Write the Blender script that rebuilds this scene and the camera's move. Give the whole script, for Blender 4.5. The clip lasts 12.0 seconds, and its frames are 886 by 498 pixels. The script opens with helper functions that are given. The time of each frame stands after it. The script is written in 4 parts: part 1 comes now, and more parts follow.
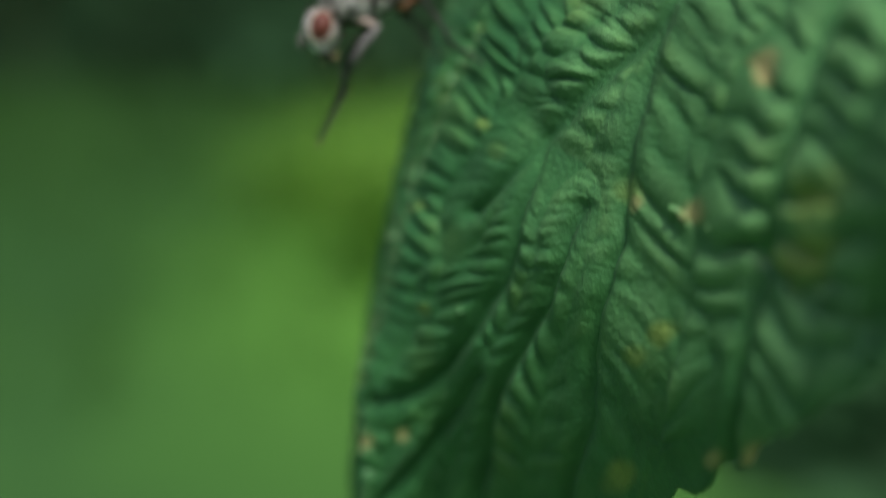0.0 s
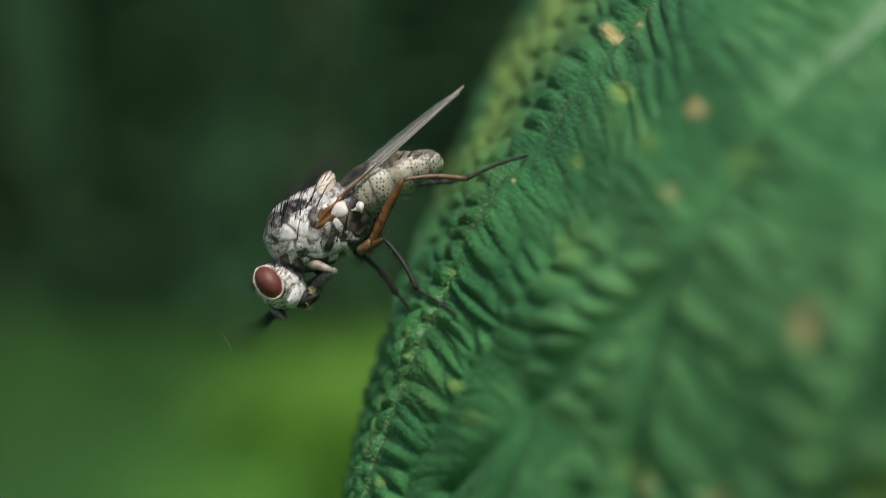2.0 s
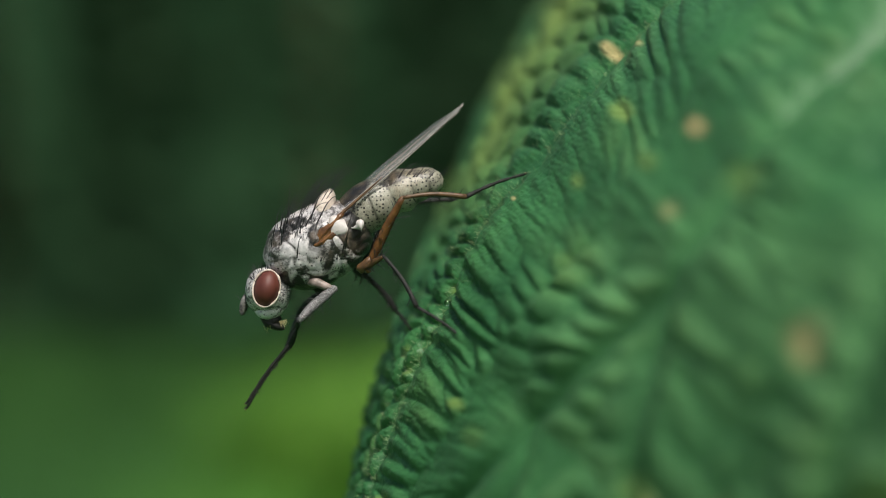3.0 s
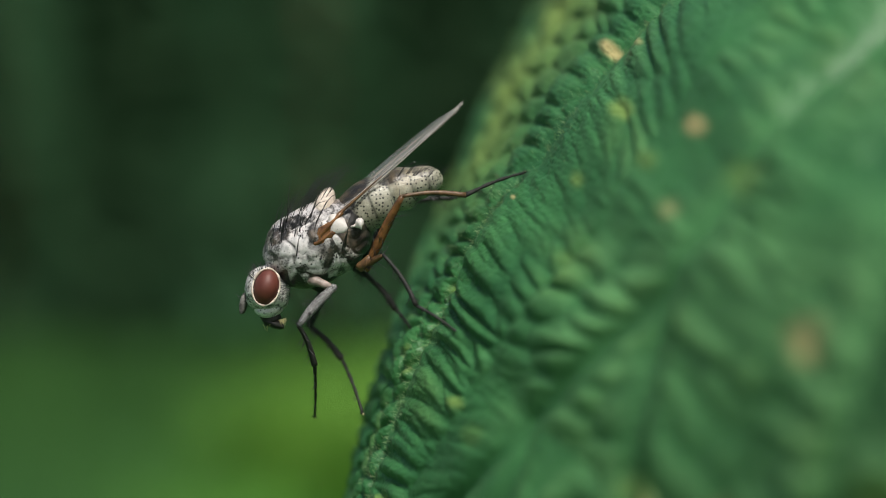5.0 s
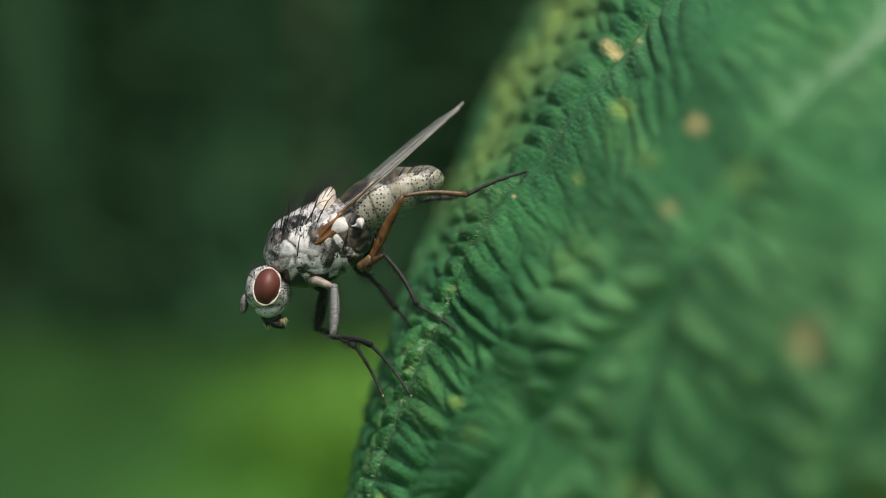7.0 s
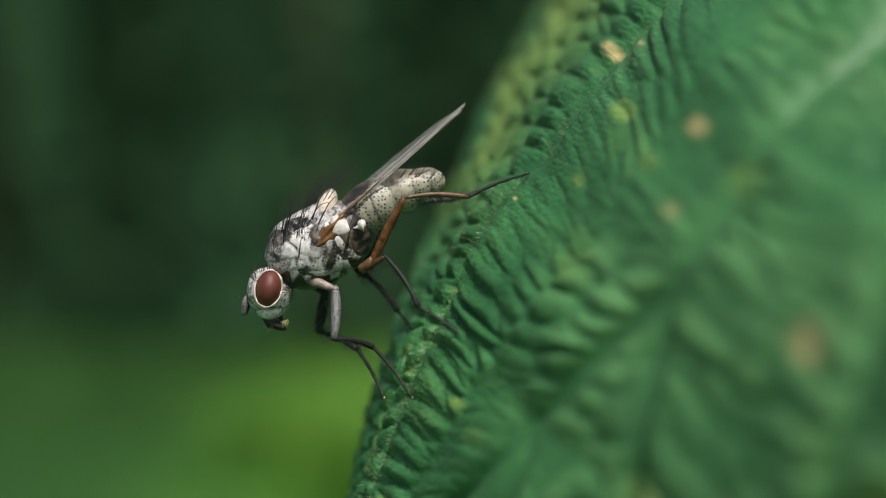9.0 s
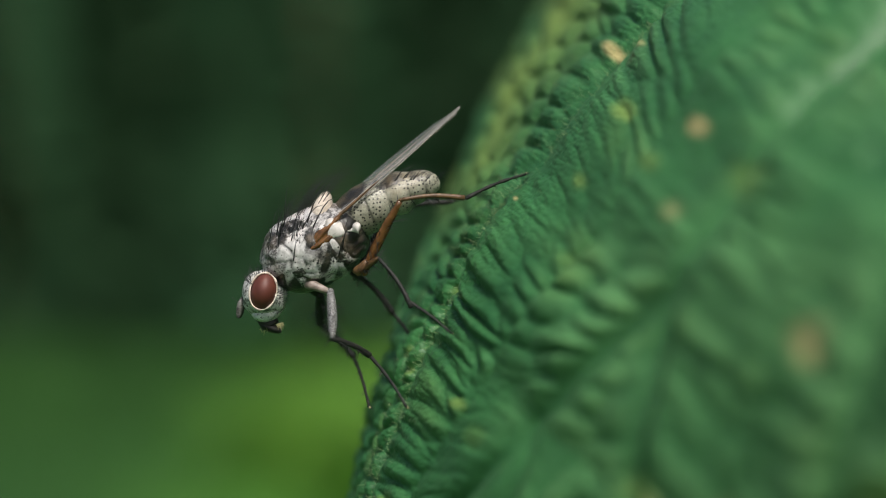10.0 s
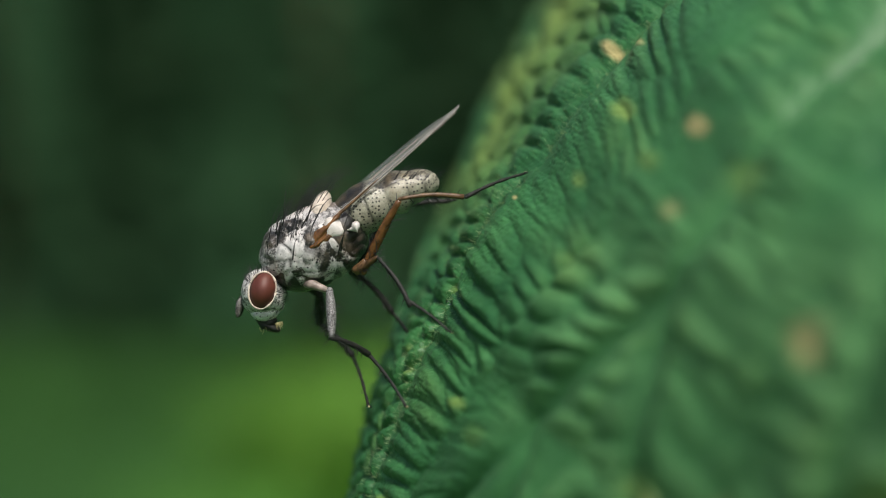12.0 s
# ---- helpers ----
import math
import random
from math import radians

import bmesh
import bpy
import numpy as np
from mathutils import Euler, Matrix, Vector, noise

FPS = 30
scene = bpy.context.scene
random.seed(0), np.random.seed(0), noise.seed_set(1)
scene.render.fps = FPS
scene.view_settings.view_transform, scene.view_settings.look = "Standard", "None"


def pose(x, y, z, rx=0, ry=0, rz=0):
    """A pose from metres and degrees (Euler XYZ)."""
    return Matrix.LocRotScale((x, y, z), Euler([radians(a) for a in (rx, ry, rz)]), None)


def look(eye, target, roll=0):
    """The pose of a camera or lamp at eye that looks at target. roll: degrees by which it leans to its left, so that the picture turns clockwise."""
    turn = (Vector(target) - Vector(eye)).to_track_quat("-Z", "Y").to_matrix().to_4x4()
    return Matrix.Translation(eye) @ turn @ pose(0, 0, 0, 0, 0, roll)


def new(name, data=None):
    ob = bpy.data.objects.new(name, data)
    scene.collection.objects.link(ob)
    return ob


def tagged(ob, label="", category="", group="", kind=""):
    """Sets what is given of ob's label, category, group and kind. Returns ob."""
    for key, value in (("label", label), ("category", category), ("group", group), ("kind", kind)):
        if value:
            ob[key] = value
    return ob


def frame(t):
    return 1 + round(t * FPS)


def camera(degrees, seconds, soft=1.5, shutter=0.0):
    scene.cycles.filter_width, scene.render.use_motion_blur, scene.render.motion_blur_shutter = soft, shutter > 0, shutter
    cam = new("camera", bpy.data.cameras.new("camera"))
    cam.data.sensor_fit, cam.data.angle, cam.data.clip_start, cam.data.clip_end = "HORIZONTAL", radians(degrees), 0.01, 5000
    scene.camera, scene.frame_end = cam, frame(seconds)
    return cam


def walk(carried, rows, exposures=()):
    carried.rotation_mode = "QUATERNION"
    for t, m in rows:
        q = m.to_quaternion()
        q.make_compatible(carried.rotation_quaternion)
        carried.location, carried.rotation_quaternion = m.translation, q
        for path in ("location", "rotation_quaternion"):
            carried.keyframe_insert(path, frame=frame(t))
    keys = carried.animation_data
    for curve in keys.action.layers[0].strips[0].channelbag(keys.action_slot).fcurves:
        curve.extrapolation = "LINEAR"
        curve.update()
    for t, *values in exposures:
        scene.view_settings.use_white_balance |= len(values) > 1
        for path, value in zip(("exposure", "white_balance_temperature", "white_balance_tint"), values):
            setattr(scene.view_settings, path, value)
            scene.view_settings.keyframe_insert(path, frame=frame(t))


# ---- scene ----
HEIGHT = 0.6          # the leaf and the fly are this far above the lawn
cam = camera(32.23, 12.0, soft=0.9, shutter=0.5)
cam.data.dof.use_dof = True
cam.data.dof.focus_distance = 0.0443
cam.data.dof.aperture_fstop = 27.0
walk(cam, [
    (0, pose(0, -0.05279, HEIGHT, 80.503, 0, 1.094)),
    (0.5, pose(0, -0.05055, HEIGHT, 84.051, 0, 0.784)),
    (1, pose(0, -0.04747, HEIGHT, 85.955, 0, 0.425)),
    (1.5, pose(0, -0.04499, HEIGHT, 87.417, 0, 0.063)),
    (2, pose(0, -0.04500, HEIGHT, 89.365, 0, 0.008)),
    (2.5, pose(0, -0.04500, HEIGHT, 90.193, 0, -0.060)),
    (3, pose(0, -0.04500, HEIGHT, 90.031, 0, 0.004)),
    (5, pose(0, -0.04500, HEIGHT, 89.975, 0, -0.011)),
    (5.5, pose(0, -0.04500, HEIGHT, 90.072, 0, 0.040)),
    (6, pose(0, -0.04500, HEIGHT, 89.935, 0, 0.007)),
    (6.5, pose(0, -0.04500, HEIGHT, 90.000, 0, 0.000)),
    (7, pose(0, -0.04500, HEIGHT, 89.961, 0, 0.018)),
    (9, pose(0, -0.04500, HEIGHT, 90.032, 0, 0.068)),
    (9.5, pose(0, -0.04500, HEIGHT, 90.004, 0, 0.132)),
    (10, pose(0, -0.04500, HEIGHT, 90.032, 0, 0.086)),
    (10.5, pose(0, -0.04500, HEIGHT, 90.000, 0, 0.039)),
    (11, pose(0, -0.04500, HEIGHT, 90.054, 0, 0.147)),
    (11.5, pose(0, -0.04500, HEIGHT, 90.007, 0, 0.026)),
    (12, pose(0, -0.04500, HEIGHT, 89.997, 0, 0.054)),
], exposures=[(0.0, 0.0), (2.0, 0.0), (2.5, -0.03), (3.0, 0.0), (5.0, 0.04), (5.5, 0.07), (7.0, 0.07), (9.0, 0.05), (9.5, -0.03), (10.0, -0.02), (11.0, 0.03), (12.0, 0.02)])

# ---- light ----
world = bpy.data.worlds.new("overcast_sky")
scene.world = world
world.use_nodes = True
wn = world.node_tree.nodes
sky = wn.new("ShaderNodeTexSky")
sky.sky_type = "NISHITA"
sky.sun_disc = False
sky.air_density, sky.dust_density, sky.ozone_density = 0.7, 4.0, 0.4
sky.sun_elevation = radians(55.4)
sky.sun_rotation = radians(162.6)
wn["Background"].inputs["Strength"].default_value = 0.12
world.node_tree.links.new(sky.outputs[0], wn["Background"].inputs["Color"])
sun_data = bpy.data.lights.new("sun", "SUN")
sun_data.energy, sun_data.angle, sun_data.color = 3.4, radians(11), (1.0, 0.96, 0.9)
sun = new("sun", sun_data)
sun.matrix_world = look((0.36, -1.15, 2.35), (0, 0, 0.6))

# ---- materials ----
class Mat:
    """A node material with a principled surface and short helpers."""

    def __init__(self, name, rough=0.6, spec=0.5, metal=0.0):
        self.m = bpy.data.materials.new(name)
        self.m.use_nodes = True
        self.t = self.m.node_tree
        self.b = self.t.nodes["Principled BSDF"]
        self.b.inputs["Roughness"].default_value = rough
        self.b.inputs["Specular IOR Level"].default_value = spec
        self.b.inputs["Metallic"].default_value = metal
        self.co = self.t.nodes.new("ShaderNodeTexCoord")

    def node(self, kind, **inputs):
        n = self.t.nodes.new(kind)
        for k, v in inputs.items():
            self.put(n.inputs[k.replace("_", " ")], v)
        return n

    def put(self, socket, v):
        if isinstance(v, bpy.types.NodeSocket):
            self.t.links.new(v, socket)
        else:
            socket.default_value = v

    def noise(self, scale, detail=3.0, rough=0.55, coords=None):
        n = self.node("ShaderNodeTexNoise", Scale=scale, Detail=detail, Roughness=rough)
        self.t.links.new(coords or self.co.outputs["Object"], n.inputs["Vector"])
        return n.outputs["Fac"]

    def cells(self, scale, feature="F1", rand=1.0):
        n = self.node("ShaderNodeTexVoronoi", Scale=scale, Randomness=rand)
        n.feature = feature
        self.t.links.new(self.co.outputs["Object"], n.inputs["Vector"])
        return n.outputs["Distance"]

    def ramp(self, fac, *stops):
        n = self.node("ShaderNodeValToRGB", Fac=fac)
        e = n.color_ramp.elements
        while len(e) < len(stops):
            e.new(0.5)
        for el, (p, c) in zip(e, stops):
            el.position, el.color = p, (*c, 1) if len(c) == 3 else c
        return n.outputs["Color"]

    def mix(self, fac, a, b, mode="MIX"):
        n = self.t.nodes.new("ShaderNodeMix")
        n.data_type, n.blend_type = "RGBA", mode
        for i, v in ((0, fac), (6, a), (7, b)):
            self.put(n.inputs[i], (*v, 1) if isinstance(v, tuple) and len(v) == 3 else v)
        return n.outputs[2]

    def math(self, op, a, b=0.0):
        n = self.t.nodes.new("ShaderNodeMath")
        n.operation = op
        self.put(n.inputs[0], a), self.put(n.inputs[1], b)
        return n.outputs[0]

    def attr(self, name):
        n = self.t.nodes.new("ShaderNodeAttribute")
        n.attribute_name = name
        return n.outputs["Fac"]

    def bump(self, height, strength, distance):
        n = self.node("ShaderNodeBump", Strength=strength, Distance=distance, Height=height)
        self.t.links.new(n.outputs[0], self.b.inputs["Normal"])

    def color(self, v):
        self.put(self.b.inputs["Base Color"], (*v, 1) if isinstance(v, tuple) else v)
        return self


def leaf_material():
    k = Mat("leaf_skin", rough=0.5, spec=0.4)
    base = k.ramp(k.noise(420, 4), (0.3, (0.009, 0.062, 0.019)), (0.7, (0.036, 0.152, 0.042)))
    fine = k.ramp(k.cells(5200), (0.0, (0.02, 0.11, 0.032)), (0.8, (0.05, 0.205, 0.062)))
    c = k.mix(0.35, base, fine)
    # paler green for veins, and for sheen painted on outer blade and cushions
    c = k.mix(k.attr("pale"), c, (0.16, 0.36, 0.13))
    c = k.mix(k.attr("yellow"), c, (0.22, 0.31, 0.06))
    c = k.mix(k.attr("brown"), c, (0.46, 0.39, 0.17))
    k.color(c)
    k.b.inputs["Sheen Weight"].default_value = 0.03
    k.b.inputs["Sheen Roughness"].default_value = 0.4
    k.b.inputs["Sheen Tint"].default_value = (0.8, 0.95, 0.85, 1)
    k.put(k.b.inputs["Roughness"], k.ramp(k.noise(900), (0.3, (0.36,) * 3), (0.7, (0.55,) * 3)))
    h = k.math("ADD", k.math("ADD", k.cells(4200), k.math("MULTIPLY", k.cells(11000), 0.6)), k.noise(9000, 2))
    k.bump(h, 0.42, 0.00006)
    return k.m


def dusted_material(name, dust, dark, amount, scale, dots=True):
    """Silvery dusted cuticle with dark, bare marks and dots at the hair roots."""
    k = Mat(name, rough=0.5, spec=0.4)
    grey = k.ramp(k.noise(scale * 2.2, 5), (0.25, tuple(0.5 * v for v in dust)), (0.7, dust))
    marks = k.ramp(k.noise(scale, 6, 0.7), (amount, (0, 0, 0)), (amount + 0.13, (1, 1, 1)))
    c = k.mix(marks, dark, grey)
    if dots:
        d = k.ramp(k.cells(9000), (0.2, (0, 0, 0)), (0.3, (1, 1, 1)))
        c = k.mix(d, tuple(0.25 * v for v in dust), c)
    k.color(c)
    k.bump(k.noise(22000, 3), 0.5, 0.00003)
    return k.m


def plated_material(name, dust, dark, spots, pitch, mottling, scale, warmth):
    """Dusted plates of differing brightness with dark seams; spots and pitch: size of the dots at the hair roots and how many to a metre."""
    k = Mat(name, rough=0.3, spec=0.6)
    grain = k.ramp(k.noise(7000, 5, 0.6), (0.3, (0.62,) * 3), (0.65, (1, 1, 1)))
    c = k.mix(1.0, dust, grain, "MULTIPLY")
    tone = k.math("ADD", k.attr("tone"), k.math("MULTIPLY", k.math("SUBTRACT", k.noise(scale, 7, 0.7), 0.54), mottling))
    tone = k.math("ADD", tone, k.math("MULTIPLY", k.math("SUBTRACT", k.noise(scale * 3.2, 3, 0.6), 0.5), 0.5 * mottling))
    c = k.mix(k.ramp(tone, (0.25, (0, 0, 0)), (0.42, (0.3,) * 3), (0.6, (0.78,) * 3), (0.85, (1, 1, 1))), dark, c)
    warm = k.ramp(k.noise(1400, 2), (0.5, (0, 0, 0)), (0.75, (warmth,) * 3))
    c = k.mix(warm, c, tuple(a * b for a, b in zip(dust, (0.8, 0.62, 0.45))))
    d = k.ramp(k.cells(pitch, rand=0.55), (spots, (0, 0, 0)), (spots + 0.09, (1, 1, 1)))
    c = k.mix(d, dark, c)
    c = k.mix(k.math("MULTIPLY", k.attr("seam"), k.ramp(k.noise(2200, 3), (0.42, (0.1,) * 3), (0.58, (0.95,) * 3))), c, dark)
    k.color(c)
    k.bump(k.math("ADD", k.noise(9000, 4), k.noise(26000, 2)), 0.5, 0.00003)
    return k.m


def plain_material(name, a, b, scale, rough=0.5, spec=0.5, bump=0.3, dist=0.00002):
    k = Mat(name, rough=rough, spec=spec)
    k.color(k.ramp(k.noise(scale, 4), (0.3, a), (0.7, b)))
    k.bump(k.noise(scale * 4, 3), bump, dist)
    return k.m


def eye_material():
    k = Mat("eye_facets", rough=0.5, spec=0.45)
    k.color(k.ramp(k.noise(2500, 3), (0.3, (0.085, 0.022, 0.014)), (0.7, (0.13, 0.036, 0.023))))
    k.bump(k.cells(32000, rand=0.25), 0.35, 0.00001)
    return k.m


def wing_material():
    k = Mat("wing_membrane", rough=0.35, spec=0.5)
    k.color(k.ramp(k.noise(1500, 3), (0.3, (0.6, 0.6, 0.58)), (0.7, (0.8, 0.8, 0.78))))
    k.b.inputs["Alpha"].default_value = 0.17
    k.bump(k.noise(5000, 2), 0.4, 0.00003)
    return k.m


LEAF = leaf_material()
DUST = dusted_material("silver_dusting", (0.92, 0.91, 0.89), (0.05, 0.045, 0.036), 0.36, 2600)
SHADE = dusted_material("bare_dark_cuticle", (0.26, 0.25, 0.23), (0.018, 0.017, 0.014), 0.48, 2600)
SILVER = plated_material("silver_plates", (0.73, 0.71, 0.69), (0.016, 0.016, 0.014), 0.15, 6500, 1.45, 6200, 0.3)
BELLY = plated_material("spotted_cuticle", (0.4, 0.39, 0.3), (0.02, 0.019, 0.015), 0.24, 9200, 1.3, 3000, 0.4)
FACE = dusted_material("face_dusting", (0.82, 0.8, 0.76), (0.1, 0.1, 0.09), 0.41, 6000, False)
EYE = eye_material()
WING = wing_material()
VEIN = plain_material("wing_vein", (0.16, 0.14, 0.11), (0.4, 0.36, 0.3), 3000)
BLACK = plain_material("black_bristle", (0.01, 0.01, 0.01), (0.025, 0.025, 0.025), 4000, 0.3)
DARKLEG = plain_material("dark_grey_leg", (0.009, 0.01, 0.009), (0.032, 0.032, 0.028), 4200, 0.55, 0.25)
GREYLEG = dusted_material("grey_dusted_leg", (0.37, 0.37, 0.365), (0.04, 0.04, 0.037), 0.44, 30000)
AMBER = plain_material("amber_cuticle", (0.04, 0.017, 0.006), (0.22, 0.1, 0.032), 4200, 0.25, 0.55, 0.4, 0.00003)
BROWNLEG = plain_material("brown_leg", (0.045, 0.025, 0.012), (0.18, 0.1, 0.045), 5200, 0.4, 0.4, 0.3, 0.00002)
PINK = plain_material("pinkish_cuticle", (0.1, 0.08, 0.065), (0.42, 0.34, 0.29), 5200, 0.4, 0.5, 0.5, 0.00003)
IVORY = plain_material("ivory_cuticle", (0.4, 0.32, 0.24), (0.84, 0.77, 0.67), 3600, 0.45, 0.5, 0.6, 0.00004)
PEARL = plain_material("pearly_cuticle", (0.46, 0.42, 0.38), (0.78, 0.75, 0.71), 3600, 0.35, 0.5, 0.3, 0.00002)
HAIR = plain_material("pale_hair", (0.25, 0.4, 0.15), (0.58, 0.7, 0.4), 1500, 0.3)
STALK = plain_material("stalk_skin", (0.06, 0.16, 0.04), (0.1, 0.24, 0.06), 900, 0.5)
GOLD = plain_material("golden_hair", (0.4, 0.34, 0.15), (0.6, 0.53, 0.28), 3000, 0.4)

# ---- mesh helpers, all sizes in millimetres ----
MM = 0.001


def part(name, shape, material, parent, label="", at=(0, 0, 0), smooth=True):
    """One mesh object from (points, faces) in mm, under a thing or a part; at is its own origin, in mm."""
    pts, faces = shape
    me = bpy.data.meshes.new(name)
    me.from_pydata([tuple((Vector(p) - Vector(at)) * MM) for p in pts], [], faces)
    me.materials.append(material)
    if smooth:
        me.shade_smooth()
    ob = new(name, me)
    ob.parent = parent
    base = Vector(at) * MM
    up = parent
    while up is not None and up.type == "MESH":
        base -= up.location
        up = up.parent
    ob.location = base
    return tagged(ob, label)


def join(*shapes):
    pts, faces = [], []
    for p, f in shapes:
        k = len(pts)
        pts += list(p)
        faces += [tuple(i + k for i in q) for q in f]
    return pts, faces


def tube(path, radii, sides=8, flat=1.0):
    """A rounded, tapering tube along a path."""
    path = [Vector(p) for p in path]
    pts, faces = [], []
    ref = Vector((0.13, 0.97, 0.2))
    for i, c in enumerate(path):
        d = (path[min(i + 1, len(path) - 1)] - path[max(i - 1, 0)]).normalized()
        a = d.cross(ref).normalized()
        b = a.cross(d)
        for k in range(sides):
            w = 2 * math.pi * k / sides
            pts.append(c + (a * math.cos(w) + b * math.sin(w) * flat) * radii[i])
    n = sides
    for i in range(len(path) - 1):
        for k in range(n):
            faces.append((i * n + k, i * n + (k + 1) % n, (i + 1) * n + (k + 1) % n, (i + 1) * n + k))
    faces.append(tuple(range(n - 1, -1, -1)))
    faces.append(tuple(range(len(pts) - n, len(pts))))
    return pts, faces


def spline(path, n):
    """n+1 points on a smooth curve through the path."""
    p = [Vector(v) for v in path]
    p = [2 * p[0] - p[1]] + p + [2 * p[-1] - p[-2]]
    out = []
    m = len(p) - 3
    for i in range(n + 1):
        u = i / n * m
        k = min(int(u), m - 1)
        u -= k
        a, b, c, d = p[k:k + 4]
        out.append(0.5 * ((2 * b) + (c - a) * u + (2 * a - 5 * b + 4 * c - d) * u * u + (3 * b - a - 3 * c + d) * u ** 3))
    return out


def lofted(stations, sides=28, rows=40, rough=0.0, seed=0):
    """A body through stations (x, y, z, half height, half width), round in section."""
    path = spline([s[:3] for s in stations], rows)
    size = spline([(s[3], s[4], 0) for s in stations], rows)
    pts, faces = [], []
    for i, c in enumerate(path):
        d = path[min(i + 1, rows)] - path[max(i - 1, 0)]
        d.y = 0
        d.normalize()
        up = Vector((-d.z, 0, d.x))
        for k in range(sides):
            w = 2 * math.pi * k / sides
            v = c + up * (math.sin(w) * max(size[i].x, 0.02)) + Vector((0, math.cos(w) * max(size[i].y, 0.02), 0))
            if rough:
                v = v + (v - c).normalized() * (rough * noise.noise(v * 1.7 + Vector((seed, 0, 0))))
            pts.append(v)
    for i in range(rows):
        for k in range(sides):
            faces.append((i * sides + k, i * sides + (k + 1) % sides, (i + 1) * sides + (k + 1) % sides, (i + 1) * sides + k))
    faces.append(tuple(range(sides - 1, -1, -1)))
    faces.append(tuple(range(len(pts) - sides, len(pts))))
    return pts, faces


def ball(c, r, turn=(0, 0, 0), rings=16, sides=24, power=1.0):
    """An ellipsoid of half sizes r, turned by degrees."""
    m = Euler([radians(a) for a in turn]).to_matrix()
    pts, faces = [], []
    for i in range(rings + 1):
        th = math.pi * i / rings
        for k in range(sides):
            w = 2 * math.pi * k / sides
            v = Vector((math.sin(th) * math.cos(w) * r[0], math.sin(th) * math.sin(w) * r[1], math.cos(th) * r[2]))
            pts.append(Vector(c) + m @ v)
    for i in range(rings):
        for k in range(sides):
            faces.append((i * sides + k, (i + 1) * sides + k, (i + 1) * sides + (k + 1) % sides, i * sides + (k + 1) % sides))
    return pts, faces


def bristle(root, tip, r=0.02, bend=0.12):
    root, tip = Vector(root), Vector(tip)
    mid = (root + tip) / 2 + Vector((0, 0, 1)) * (tip - root).length * bend
    return tube(spline([root, mid, tip], 5), [r, r * 0.9, r * 0.75, r * 0.55, r * 0.35, r * 0.1], 4)


# ---- the leaf ----
def sway(p):
    """The crest's gentle winding, in mm."""
    return 0.16 * np.exp(-((p + 2.1) / 1.1) ** 2) - 0.42 * np.exp(-((p - 1.7) / 1.9) ** 2) + 0.03 * np.clip(p - 4.5, 0, 6) ** 2


def crest(p):
    return 1.0 + 0.06 * np.maximum(p, 0) + 0.0145 * np.maximum(-p, 0) ** 2


def course(p, s):
    """Where the crest's line runs, straightening away from the crest."""
    return crest(p) + sway(p) * np.exp(-np.maximum(s, 0) / 2.0)


def fringe(p):
    v = 1.5 + 0.16 * p
    return 0.5 * (v + np.sqrt(v * v + 0.5)) + sway(p)


def soft_noise(a, b, seed):
    """Smooth noise in -1..1 from a few crossing waves."""
    rng = np.random.RandomState(seed)
    out = 0
    for _ in range(7):
        w, f = rng.uniform(0, 6.283), rng.uniform(0.6, 1.5)
        out = out + np.sin(a * math.cos(w) * f + b * math.sin(w) * f + rng.uniform(0, 6.283))
    return out / 3.5


def cells(u, v, seed):
    """Distances to the nearest and the second nearest of scattered points, one to a unit cell."""
    iu, iv = np.floor(u), np.floor(v)
    f1, f2 = np.full(u.shape, 9.0), np.full(u.shape, 9.0)
    for a in (-1, 0, 1):
        for b in (-1, 0, 1):
            cu, cv = iu + a, iv + b
            h = np.sin(cu * 127.1 + cv * 311.7 + seed * 17.3) * 43758.5453
            g = np.sin(cu * 269.5 + cv * 183.3 + seed * 29.1) * 24634.6345
            d = np.hypot(cu + 0.15 + 0.7 * (h - np.floor(h)) - u, cv + 0.15 + 0.7 * (g - np.floor(g)) - v)
            f2 = np.minimum(f2, np.maximum(f1, d))
            f1 = np.minimum(f1, d)
    return f1, f2


def pillow(u, v, seed, width=0.85):
    """Rounded cushions with grooves between them, 0..1."""
    f1, f2 = cells(u, v, seed)
    return np.sin(0.5 * math.pi * np.clip((f2 - f1) / width, 0, 1)) ** 1.1


# veins of the blade: places along and across it in mm, each from its upper end towards the margin
MAIN_VEIN = ((15, 8.8), (9.0, 7.3), (6.35, 6.65), (4.1, 6.55), (2.6, 6.5), (0.35, 5.9), (-1.5, 5.4), (-3.1, 5.0), (-5.15, 4.35), (-6.6, 3.85))
LOWER_VEIN = ((-3.1, 5.0), (-5.8, 5.55), (-8.2, 6.0), (-10.3, 6.05), (-11.65, 5.95), (-12.7, 5.4), (-13.5, 4.7), (-14.3, 3.9))
FORK_VEIN = ((2.6, 6.5), (-0.1, 7.0), (-2.0, 7.6), (-5.0, 9.0), (-7.8, 10.0), (-11.35, 11.4), (-13.85, 12.1), (-18, 13.5))
FOOT_VEIN = ((-11.6, 7.0), (-13.65, 6.65), (-15.3, 6.5), (-17.5, 6.2), (-19.5, 6.0))
SIDE_VEIN = ((-4.6, 7.2), (-9.0, 7.8), (-12.2, 8.0), (-15.6, 9.4), (-19, 10.8))
OUTER_VEIN = ((15, 13.0), (8, 11.9), (4.5, 12.4), (1, 13.2), (-3, 14.6), (-8, 16.5), (-14, 18.5))
LAST_VEIN = ((15, 17.5), (7, 17.2), (2, 18.5), (-4, 20.5), (-10, 23))
